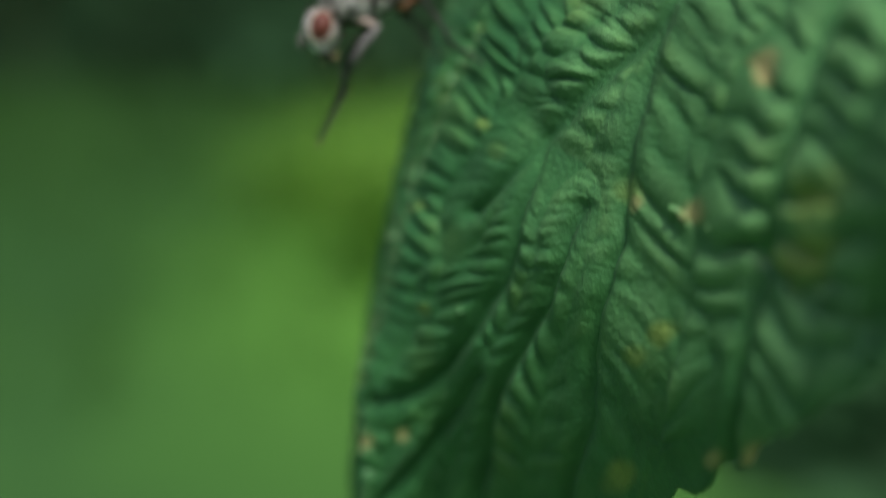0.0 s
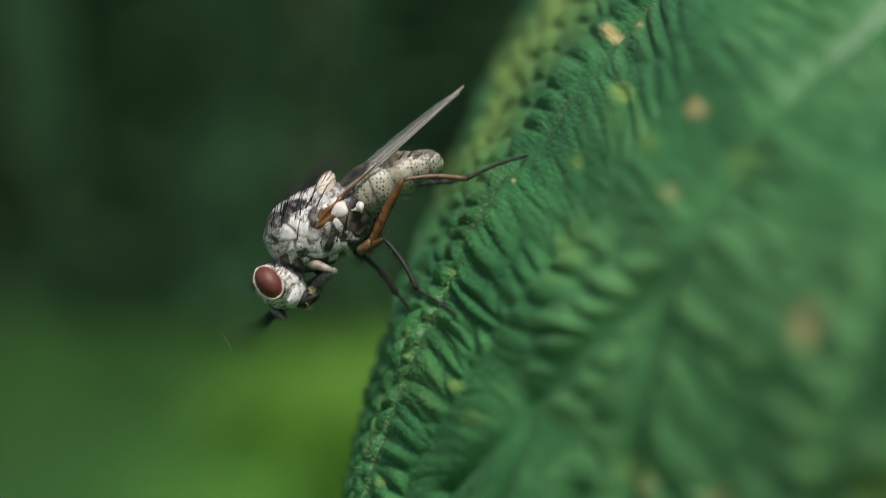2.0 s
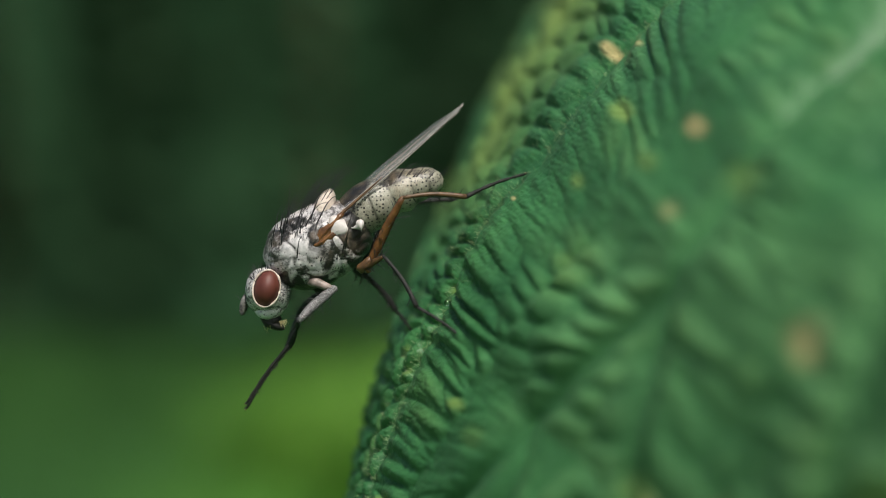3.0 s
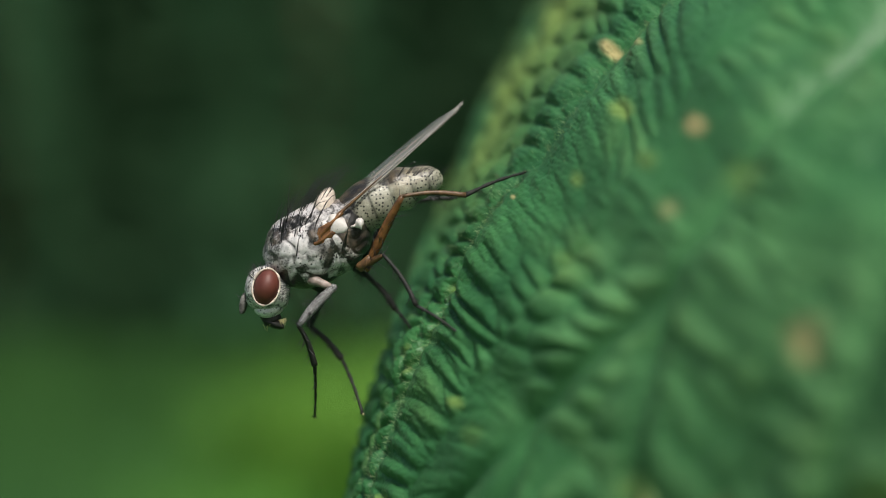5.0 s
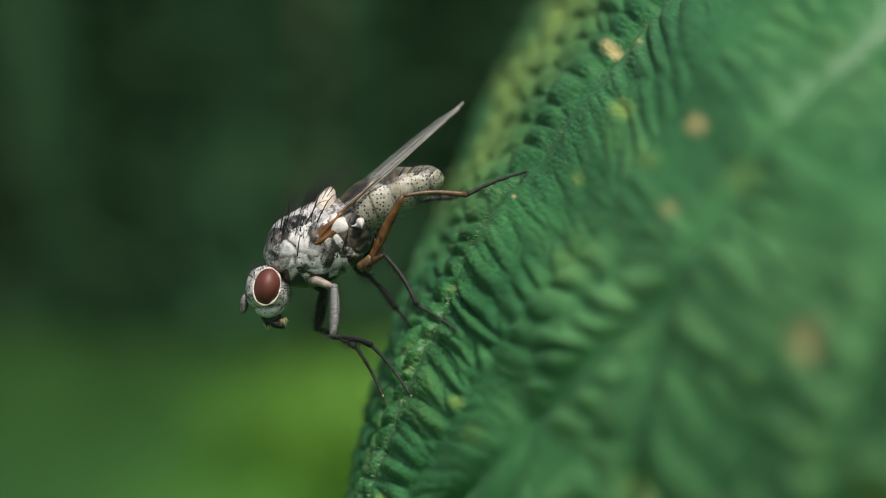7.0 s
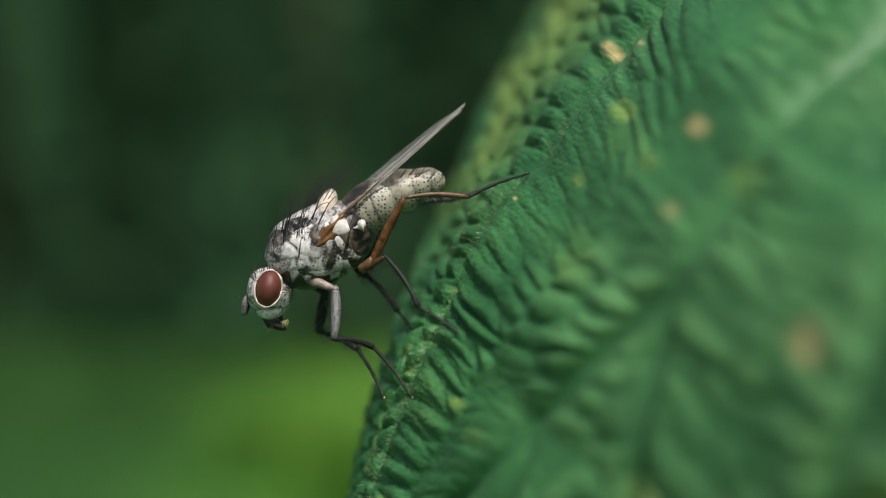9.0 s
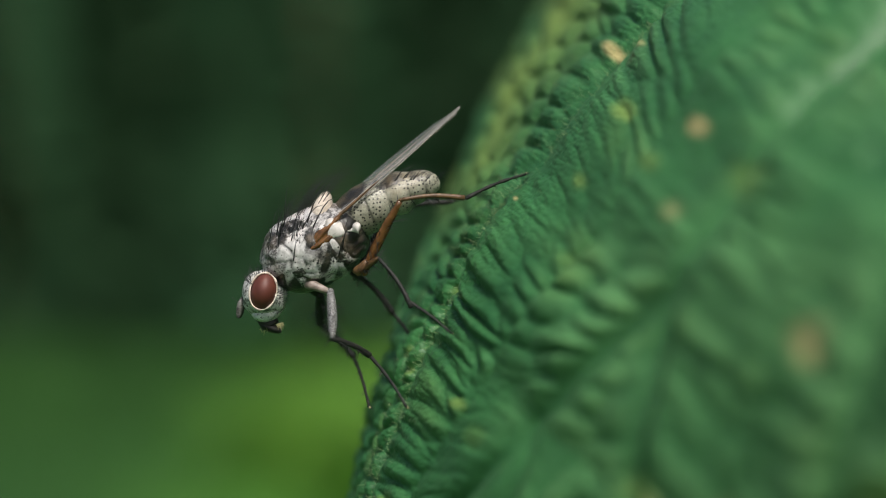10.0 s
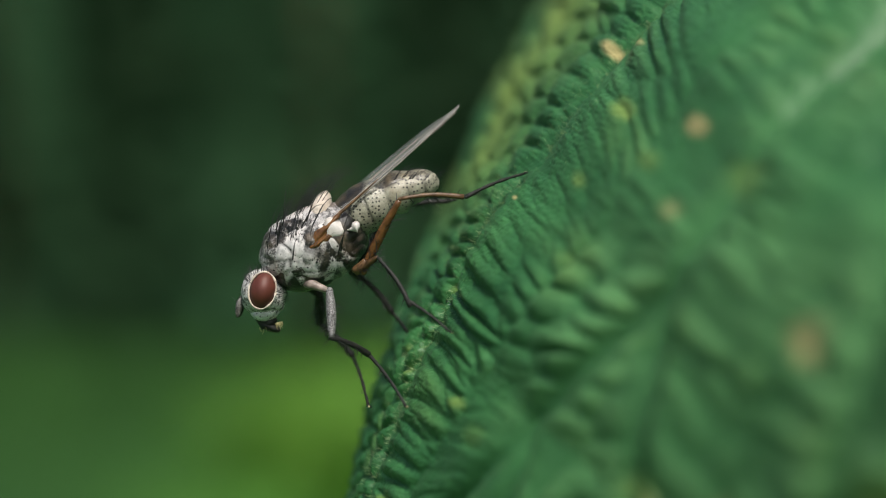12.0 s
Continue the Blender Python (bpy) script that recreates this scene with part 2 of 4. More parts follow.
# each vein with the width of the cushions on its two sides and their swelling there, in mm
VEINS = ((MAIN_VEIN, 0.72, 1.0, 0.3, 0.14), (LOWER_VEIN, 0.62, 0.72, 0.33, 0.24), (FORK_VEIN, 1.0, 1.25, 0.14, 0.22), (FOOT_VEIN, 0.55, 0.6, 0.26, 0.26),
         (SIDE_VEIN, 0.75, 0.85, 0.22, 0.26), (OUTER_VEIN, 1.3, 1.4, 0.28, 0.28), (LAST_VEIN, 1.4, 1.5, 0.28, 0.28))


def beside(line, p, q):
    """Distance from a vein, negative on the crest's side, and 0..1 where its ends fade."""
    pts = [(v.x, v.y) for v in spline([(*v, 0) for v in line], 5 * len(line))]
    best, side = np.full(p.shape, 99.0), np.ones(p.shape)
    for (p0, q0), (p1, q1) in zip(pts, pts[1:]):
        dp, dq = p1 - p0, q1 - q0
        f = np.clip(((p - p0) * dp + (q - q0) * dq) / (dp * dp + dq * dq), 0, 1)
        ex, ey = p - p0 - f * dp, q - q0 - f * dq
        d = np.hypot(ex, ey)
        side = np.where(d < best, np.where(ex * dq - ey * dp > 0, 1, -1), side)
        best = np.minimum(best, d)
    return best, side


def ridges(a, width, seed, d):
    """Rounded cushions side by side, longer than wide, uneven in width, length and swelling, 0..1."""
    a = a + width * 0.3 * soft_noise(a * 1.1, d * 1.3, seed) + 0.12 * soft_noise(a * 2.6, d * 2.6, seed + 40)
    x = a / width
    r = np.abs(np.sin(math.pi * x)) ** 0.8
    lone = pillow(x * 0.92, d / (2.2 * width) + 0.2 * soft_noise(a, d, seed + 20), seed, 0.95)
    strength = np.clip(0.72 + 0.5 * soft_noise(a * 0.9, d * 0.9, seed + 10), 0.12, 1.1)
    return (0.3 * r + 0.7 * lone) * strength


def leaf_relief(p, s):
    """Height of the puckered blade over its smooth form, in mm, how far veins and painted sheen pale it and how far up
    a cushion (0..1).
    """
    q = s + course(p, s)
    wp = p + 0.13 * soft_noise(p * 1.2, q * 1.2, 3) + 0.05 * soft_noise(p * 3, q * 3, 4)
    wq = q + 0.16 * soft_noise(p * 1.1, q * 1.1, 5) + 0.05 * soft_noise(p * 3, q * 3, 6)
    face = np.clip((s - 0.05) / 0.3, 0, 1)
    rear = np.clip(-s / 0.25, 0, 1)
    # the row of cushions that starts at the crest
    lean = np.clip(0.4 + 0.055 * (p + 2), -0.1, 0.75)
    row = ridges(wp + lean * s, 0.66 + 0.1 * np.clip((p + 2) / 4, 0, 1), 41, s)
    near, next_near = np.maximum(s, 0) * 1.15, np.full(p.shape, 99.0)
    swell, groove, lip = (0.36 + 0.06 * np.clip((-p - 1) / 2, 0, 1) - 0.16 * np.clip((p - 1) / 3, 0, 1)) * row, np.zeros(p.shape), np.zeros(p.shape)
    cushion = row
    closest = np.full(p.shape, 99.0)
    for k, (line, left_w, right_w, left_h, right_h) in enumerate(VEINS):
        d, side = beside(line, wp, wq)
        left = side < 0
        slope = np.where(left, np.clip(0.12 - 0.057 * p, -0.3, 0.6), np.clip(-0.27 + 0.045 * (p + 3), -0.62, -0.1))
        run = wp - slope * side * d
        r = np.where(left, ridges(run, left_w, 50 + k, d), ridges(run, right_w, 60 + k, d))
        rise = np.clip((d - 0.16) / 0.4, 0, 1) ** 0.8
        full = right_h + (0.24 * np.clip((p - 1.0) / 3, 0, 1) if k == 0 else 0)
        h = np.where(left, left_h * (1 - 0.55 * np.clip((p - 3) / 4, 0, 1)), full) * r * rise * (1 + 0.5 * np.clip((s - 4) / 5, 0, 1)) * (1 - 0.5 * np.clip((-1 - p) / 5, 0, 1) * np.clip((s - 5) / 3, 0, 1))
        first = d < near
        next_near = np.where(first, near, np.minimum(next_near, d))
        near = np.where(first, d, near)
        swell, cushion = np.where(first, h, swell), np.where(first, r * rise, cushion)
        closest = np.minimum(closest, d)
        groove = np.maximum(groove, np.exp(-(d / 0.2) ** 2))
        lip = np.maximum(lip, np.exp(-((d - 0.62) / 0.4) ** 2))
    end = np.clip((next_near - near) / 0.55, 0, 1) ** 0.7
    swell = swell * (0.2 + 0.8 * end)
    low = np.clip((-4.0 - p) / 3, 0, 1)
    height = swell * face + face * ((0.1 + 0.16 * low) * -groove + 0.06 * lip * (1 - 0.6 * np.clip((p - 2) / 3, 0, 1)))
    # small puckers over all, and broad unevenness
    out = np.clip((s - 2.0) / 3.5, 0, 1)
    pucker = pillow(wp / 0.34, wq / 0.42, 28, 0.8)
    height = height + 0.018 * pucker * face * (1 - 0.4 * out) + (0.15 - 0.05 * out) * soft_noise(p * 1.1, q * 1.1, 9)
    # behind the crest: blunt knobs, finely netted
    top = np.clip((p - 0.5) / 2.5, 0, 1)
    knob = pillow(wp / 0.68 + 0.2 * soft_noise(p * 3, s * 4, 26), (s + 0.1) / 0.85, 3, 0.8) * (1 - top) + pillow(wp / 0.85 + 0.35 * soft_noise(p * 2, s * 2, 29), (s + 0.05) / 0.62, 7, 0.8) * top
    net = pillow(wp / 0.16, wq / 0.2, 4, 0.6)
    height = height + rear * ((0.24 - 0.02 * top) * knob + 0.05 * net * np.exp(np.minimum(s, 0) / 2.5)) + (0.012 + 0.022 * np.exp(-np.maximum(s, 0) / 1.6)) * net * face
    rim = 0.1 * soft_noise(p * 1.9, p * 0.6, 17) + 0.06 * soft_noise(p * 6, p * 2, 18)
    scallop = np.abs(np.sin(math.pi * (wp / 0.74 + 0.3 * soft_noise(p, p * 0.4, 19)))) ** 0.8
    height = height + 0.13 * (1 - top) * scallop * np.exp(-((s - 0.05) / 0.3) ** 2)
    height = height + 0.1 * np.exp(-np.maximum(s - rim, 0) / 0.3) * np.clip((s - rim) / 0.1, 0, 1) - 0.13 * np.exp(-((s - rim + 0.1) / 0.1) ** 2)
    # sheen and highlights painted as paler colour towards the outer blade and on the cushions' backs; the fork of the
    # main vein is paler too
    painted_sheen = np.clip(soft_noise(p * 0.55, q * 0.55, 21) + 0.4, 0, 1) * np.clip((s - 2.5) / 5, 0, 1) * np.clip((p + 8) / 6, 0, 1)
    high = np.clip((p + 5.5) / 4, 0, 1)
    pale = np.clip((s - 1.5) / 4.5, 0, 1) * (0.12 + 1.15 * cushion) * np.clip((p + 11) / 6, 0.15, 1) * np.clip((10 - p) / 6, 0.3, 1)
    pale = pale + 0.4 * painted_sheen * (0.2 + 0.8 * cushion) + 0.12 * np.exp(-(closest / 0.5) ** 2) * high * np.clip((s - 2) / 3, 0, 1)
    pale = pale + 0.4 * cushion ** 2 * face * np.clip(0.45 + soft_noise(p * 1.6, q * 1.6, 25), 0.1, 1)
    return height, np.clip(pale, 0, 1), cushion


def blade_place(p, s):
    """The smooth blade: a rolled crest from which the face comes forward and the margin bends back."""
    back, fore = np.minimum(s, 0), np.maximum(s, 0)
    q = course(p, s) + np.where(s >= 0, s, -fringe(p) * (1 - np.exp(back / 1.9)))
    bow = np.where(p > 1, 0.03, 0.008) * (p - 1) ** 2 * np.clip(s / 7, 0, 1) ** 1.5 + 0.028 * np.clip(-3 - p, 0, 20) ** 2 * np.clip(s / 3, 0, 1)
    y = np.where(s >= 0, (-0.92 * fore - 4.8 * (1 - np.exp(-fore / 2.5))) * (1 + 0.03 * np.clip(p, -3, 7)), -(0.9 + np.clip((p + 3) / 3, 0, 1) + 0.22 * np.clip(p + 1, 0, 8)) * back) + bow
    # scaled with depth so the outline fits the camera's view from 45 mm
    view_scale = 1 + y / 45.0
    return np.stack([(0.5 * p + 0.866 * q) * view_scale, y, (0.866 * p - 0.5 * q) * view_scale], -1)


def leaf():
    thing = tagged(new("leaf"), "large dark green puckered leaf with yellow flecks and brown spots", "leaf")
    thing.location = (0, 0, HEIGHT)
    s1 = np.concatenate([np.linspace(-6.5, -2.6, 60), np.linspace(-2.55, 3, 170), np.linspace(3.05, 21, 200)])
    a1 = np.linspace(0, 1, 760)
    S, A = np.meshgrid(s1, a1, indexing="ij")
    tooth = np.abs(((S * 0.55) % 1.0) - 0.5) * 1.5
    low = -19.1 + 0.029 * (S + 2.0) ** 2 + tooth - 0.05 * np.minimum(S, 0) * 8
    p = low + (15.0 - low) * A
    wave = 0.25 * np.abs(np.sin(p * 1.5)) * (S < -5)
    s = S + wave
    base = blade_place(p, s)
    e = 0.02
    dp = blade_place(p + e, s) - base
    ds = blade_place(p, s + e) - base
    nrm = np.cross(dp, ds)
    nrm /= np.linalg.norm(nrm, axis=-1, keepdims=True)
    nrm *= np.where(nrm[..., 1:2] > 0, -1, 1)
    height, pale, ridge = leaf_relief(p, s)
    pts = base + nrm * height[..., None]
    n, m = p.shape
    idx = np.arange(n * m).reshape(n, m)
    faces = np.stack([idx[:-1, :-1], idx[1:, :-1], idx[1:, 1:], idx[:-1, 1:]], -1).reshape(-1, 4)
    me = bpy.data.meshes.new("blade")
    me.from_pydata((pts.reshape(-1, 3) * MM).tolist(), [], faces.tolist())
    me.shade_smooth()
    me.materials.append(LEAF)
    # marks: pale veins and painted sheen, yellow mottling towards the far margin, brown spots
    brown, yellow = np.zeros_like(p), np.zeros_like(p)
    for bp, bq, r, k in SPOTS:
        d = np.hypot(p - bp, s + course(p, s) - bq) / r + 0.25 * soft_noise(p * 5, s * 5, 11)
        w = np.clip(1.4 - d, 0, 1) * k
        brown = np.maximum(brown, w)
    for bp, bq, r, k in FLECKS:
        d = np.hypot(p - bp, s + course(p, s) - bq) / r + 0.25 * soft_noise(p * 5, s * 5, 12)
        yellow = np.maximum(yellow, np.clip(1.5 - d, 0, 1) * k)
    far = np.clip((-s - 0.5) / 2.2, 0, 1) * np.clip((p + 1) / 4, 0, 1)
    yellow = np.maximum(yellow, far * np.clip(0.5 + 0.5 * soft_noise(p * 1.3, s * 1.3, 13), 0, 0.85))
    yellow = np.maximum(yellow, 0.16 * np.clip(-s / 0.3, 0, 1) * np.clip((1 - p) / 3, 0.12, 1) * np.clip(soft_noise(p * 2.4, s * 3.2, 15) - 0.15, 0, 1))
    yellow = np.maximum(yellow, 0.22 * ridge * np.clip(soft_noise(p * 1.5, s * 1.5, 14) - 0.3, 0, 1))
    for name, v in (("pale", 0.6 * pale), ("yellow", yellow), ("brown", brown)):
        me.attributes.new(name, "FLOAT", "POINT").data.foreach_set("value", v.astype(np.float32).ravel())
    blade = new("blade", me)
    blade.parent = thing
    solid = blade.modifiers.new("thickness", "SOLIDIFY")
    solid.thickness, solid.offset = 0.00022, -1
    # fine pale hairs along the crest
    rng = random.Random(4)
    hairs = []
    roots = np.array([(rng.uniform(-16, 12), rng.choice((rng.gauss(0.0, 0.2), rng.gauss(-0.15, 0.3), rng.gauss(-0.6, 0.4)))) for _ in range(3600)])
    keep = soft_noise(roots[:, 0] * 3, roots[:, 1] * 5, 27) * 0.6 + 0.55 > np.array([rng.random() for _ in roots])
    hp, hs = roots[keep].T
    feet = blade_place(hp, hs)
    ups = np.cross(blade_place(hp + e, hs) - feet, blade_place(hp, hs + e) - feet)
    for b, nn, h in zip(feet, ups, leaf_relief(hp, hs)[0]):
        nn = Vector(nn).normalized()
        if nn.y > 0:
            nn = -nn
        root = Vector(b) + nn * (h - 0.02)
        tip = root + (nn + Vector((rng.uniform(-1.1, 0.6), rng.uniform(-0.7, 0.5), rng.uniform(-0.5, 1.1)))).normalized() * rng.uniform(0.08, 0.26)
        hairs.append(tube([root, (root + tip) / 2 + Vector((rng.uniform(-0.04, 0.04), 0, rng.uniform(-0.02, 0.05))), tip], [0.005, 0.0042, 0.002], 3))
    # stalk and stem that carry the blade
    foot = [Vector(v) for v in blade_place(np.array([14.8, 14.8]), np.array([7.0, 7.4]))]
    part("petiole", tube(spline([foot[0], foot[1] + Vector((7, 2, 5)), (30, 6, 14), (41, 15, -4)], 14), [0.5, 0.55, 0.6, 0.65, 0.7, 0.75, 0.8, 0.85, 0.9, 0.95, 1.0, 1.1, 1.2, 1.3, 1.4], 10), STALK, thing, "pale green leaf stalk")
    part("stem", tube(spline([(41, 15, 60), (41, 15, -4), (43, 18, -200), (40, 22, -400), (42, 20, -602)], 24), [1.2 + 0.08 * i for i in range(25)], 12), STALK, thing, "pale green upright stem")
    tagged(part("hair", join(*hairs), HAIR, thing, "short pale hairs along the crest"), kind="stuff")
    return thing


def dew_drop(p, s, r):
    """A tiny water drop resting on the blade at (p, s)."""
    a, b = np.array(p), np.array(s)
    k = Mat("water_drop", rough=0.02, spec=0.5)
    k.color((1.0, 1.0, 1.0))
    k.b.inputs["Transmission Weight"].default_value = 1.0
    k.b.inputs["IOR"].default_value = 1.33
    base = blade_place(a, b)
    d1, d2 = blade_place(a + 0.02, b) - base, blade_place(a, b + 0.02) - base
    n = Vector(np.cross(d1, d2)).normalized()
    n = -n if n.y > 0 else n
    c = Vector(base) + n * (float(leaf_relief(a, b)[0]) + 0.5 * r)
    pts, faces = ball((0, 0, 0), (r, r, r), (0, 0, 0), 16, 24)
    me = bpy.data.meshes.new("dew_drop")
    me.from_pydata([tuple(v * MM) for v in pts], [], faces)
    me.shade_smooth()
    me.materials.append(k.m)
    ob = tagged(new("dew_drop", me), "tiny clear dew drop on the leaf's crest", "dew drop")
    ob.location = c * MM + Vector((0, 0, HEIGHT))


# marks on the blade: places along and across it and radius in mm, strength
SPOTS = [(6.85, 4.6, 0.3, 0.9), (3.05, 10.7, 0.55, 0.95), (-2.7, 11.3, 0.45, 0.85), (-3.58, 9.0, 0.32, 0.5), (7.5, 1.52, 0.16, 0.9), (8.05, 2.11, 0.13, 0.6),
         (4.3, 5.35, 0.3, 0.4), (2.35, 1.0, 0.08, 0.9), (-9.65, 18.3, 0.5, 0.9), (-10.5, 16.7, 0.35, 0.6), (-14.4, 2.2, 0.25, 0.8), (-14.65, 5.7, 0.22, 0.8), (-15.5, 4.7, 0.25, 0.9)]
FLECKS = [(6.15, 2.6, 0.3, 0.55), (3.7, 2.4, 0.22, 0.45), (5.2, 3.96, 0.3, 0.35), (-3.7, 2.75, 0.16, 0.45), (-3.1, 0.25, 0.16, 0.4), (-3.6, 0.9, 0.14, 0.4), (0.05, 15.4, 0.9, 0.7), (-2.1, 16.2, 1.0, 0.8),
          (-7.2, 12.3, 0.45, 0.7), (-8.35, 12.0, 0.4, 0.5), (-12.5, 13.6, 0.5, 0.6), (-10.4, 4.1, 0.2, 0.4), (-7.25, 2.2, 0.14, 0.4), (-0.85, 1.0, 0.15, 0.5), (-3.25, 8.6, 0.5, 0.4), (6.35, 6.64, 0.5, 0.3), (-4.3, 3.6, 0.3, 0.15), (1.5, 3.3, 0.3, 0.2)]


# ---- the fly ----
NEAR_HIP = (-3.16, -0.75, -1.14)
NEAR_KNEE = [(0, -4.08, -0.75, -2.33), (0.5, -4.05, -0.75, -2.35), (0.8, -4.09, -0.75, -2.32), (1.1, -4.13, -1.21, -2.19), (1.5, -4.07, -1.68, -1.89), (1.6, -4.15, -1.45, -2.03), (1.8, -4.29, -0.75, -2.14), (1.9, -4, 0.35, -1.75), (1.967, -4, 0.35, -1.75), (2.033, -4, 0.35, -1.75), (2.1, -4, 0.35, -1.75), (2.167, -4, 0.35, -1.75), (2.3, -4.02, 0.3, -1.78), (2.5, -4.02, 0.3, -1.78), (2.6, -4.44, -0.75, -1.93), (2.7, -4.42, -1.09, -1.89), (2.8, -4.09, -1.62, -1.94), (3, -4.11, -1.5, -2.03), (3.2, -4.11, -1.5, -2.03), (4, -4.12, -1.38, -2.11), (4.8, -4.11, -1.21, -2.21), (5.3, -4.11, -1.21, -2.21), (5.4, -3.36, -1.5, -2.43), (5.5, -3.17, -1.29, -2.54), (9.5, -3.17, -1.29, -2.54), (9.7, -3.05, -1.47, -2.45), (12, -3.05, -1.47, -2.45)]
NEAR_ANKLE = [(0, -4.49, 0.11, -3.42), (0.5, -4.48, 0.07, -3.47), (0.8, -4.39, 0.22, -3.35), (1.1, -4.16, -0.22, -3.25), (1.5, -3.96, -0.86, -3.08), (1.6, -4.01, -0.46, -3.08), (1.8, -4.06, 0.25, -3.16), (1.9, -5.36, 0.3, -2.24), (1.967, -4.97, 0.3, -2.82), (2.033, -5.36, 0.3, -2.24), (2.1, -4.97, 0.3, -2.82), (2.167, -5.36, 0.3, -2.24), (2.3, -5.1, 0.32, -2.72), (2.5, -5.1, 0.32, -2.72), (2.6, -4.91, 0.33, -2.78), (2.7, -4.44, -0.52, -3.23), (2.8, -4.28, -0.43, -2.75), (3, -4.44, -0.27, -2.73), (3.2, -4.4, -0.33, -2.83), (4, -4.09, -0.46, -3.23), (4.8, -3.72, -0.47, -3.39), (5.3, -3.72, -0.47, -3.39), (5.4, -2.43, -0.55, -3.02), (5.5, -2.1, -0.35, -2.82), (9.5, -2.1, -0.35, -2.82), (9.7, -2.03, -0.59, -2.98), (12, -2.03, -0.59, -2.98)]
NEAR_TIP = [(0, -5.42, 1.2, -5.02), (0.5, -5.58, 0.99, -5.07), (0.8, -5.29, 1.15, -5.07), (1.1, -5.07, 0.69, -4.97), (1.5, -4.53, 0.16, -4.88), (1.6, -4.03, 0.73, -4.87), (1.8, -4.01, 1.44, -4.95), (1.9, -6.87, 1.7, -2.83), (1.967, -5.43, 1.7, -4.38), (2.033, -6.87, 1.7, -2.83), (2.1, -5.43, 1.7, -4.38), (2.167, -6.87, 1.7, -2.83), (2.3, -6.35, 1.72, -3.62), (2.5, -6.35, 1.72, -3.62), (2.6, -6.38, 0.83, -4.27), (2.7, -5.66, -0.01, -4.93), (2.8, -5.44, -0.43, -4.56), (3, -5.72, -0.27, -4.46), (3.2, -5.57, -0.33, -4.64), (4, -4.74, 0.64, -4.96), (4.8, -3.83, 0.92, -5.03), (5.3, -3.83, 0.92, -5.03), (5.4, -1.38, -2.18, -3.95), (5.5, -0.96, -1.59, -4.15), (9.5, -0.96, -1.59, -4.15), (9.7, -0.93, -1.85, -4.34), (12, -0.93, -1.85, -4.34)]
FAR_HIP = (-3.55, 0.45, -1.29)
FAR_KNEE = [(0, -4.45, 0.74, -2.46), (0.5, -4.42, 0.45, -2.51), (0.8, -4.44, 0.88, -2.42), (1.1, -4.43, 1.28, -2.18), (1.5, -4.42, 1.52, -1.89), (1.6, -4.43, 1.44, -2), (1.8, -4.52, 1.25, -2.11), (1.9, -4.45, 1.31, -2.1), (1.967, -4.45, 1.31, -2.1), (2.033, -4.45, 1.31, -2.1), (2.1, -4.45, 1.31, -2.1), (2.167, -4.45, 1.31, -2.1), (2.3, -4.5, 1.35, -1.95), (2.5, -4.5, 1.35, -1.95), (2.6, -4.7, 1.19, -1.91), (2.7, -4.64, 1.32, -1.85), (2.8, -4.37, 1.54, -1.91), (3, -4.38, 1.49, -1.99), (3.2, -4.38, 1.49, -1.99), (4, -4.23, 1.38, -2.25), (4.8, -4.07, 1.39, -2.33), (5.3, -4.07, 1.39, -2.33), (5.4, -3.82, 1.33, -2.47), (5.5, -3.82, 1.33, -2.47), (9.5, -3.82, 1.33, -2.47), (9.7, -3.65, 1.64, -2.2), (12, -3.65, 1.64, -2.2)]
FAR_ANKLE = [(0, -4.41, -0.24, -3.52), (0.5, -4.37, -0.57, -3.55), (0.8, -4.3, -0.14, -3.44), (1.1, -4.16, 0.56, -3.41), (1.5, -4.1, 1.52, -3.31), (1.6, -3.74, 0.81, -3.11), (1.8, -3.72, 0.54, -3.09), (1.9, -5.13, 0.42, -2.89), (1.967, -5.42, 0.42, -2.48), (2.033, -5.13, 0.42, -2.89), (2.1, -5.42, 0.42, -2.48), (2.167, -5.13, 0.42, -2.89), (2.3, -5.2, 0.18, -2.5), (2.5, -5.2, 0.18, -2.5), (2.6, -4.98, 0.2, -2.93), (2.7, -4.67, 1.32, -3.3), (2.8, -4.44, 0.53, -2.94), (3, -4.58, 0.38, -2.9), (3.2, -4.55, 0.49, -3.03), (4, -3.52, 0.79, -3.37), (4.8, -3.05, 1.39, -3.36), (5.3, -3.05, 1.39, -3.36), (5.4, -2.61, 0.7, -2.96), (5.5, -2.61, 0.7, -2.96), (9.5, -2.61, 0.7, -2.96), (9.7, -2.61, 1.45, -3.18), (12, -2.61, 1.45, -3.18)]
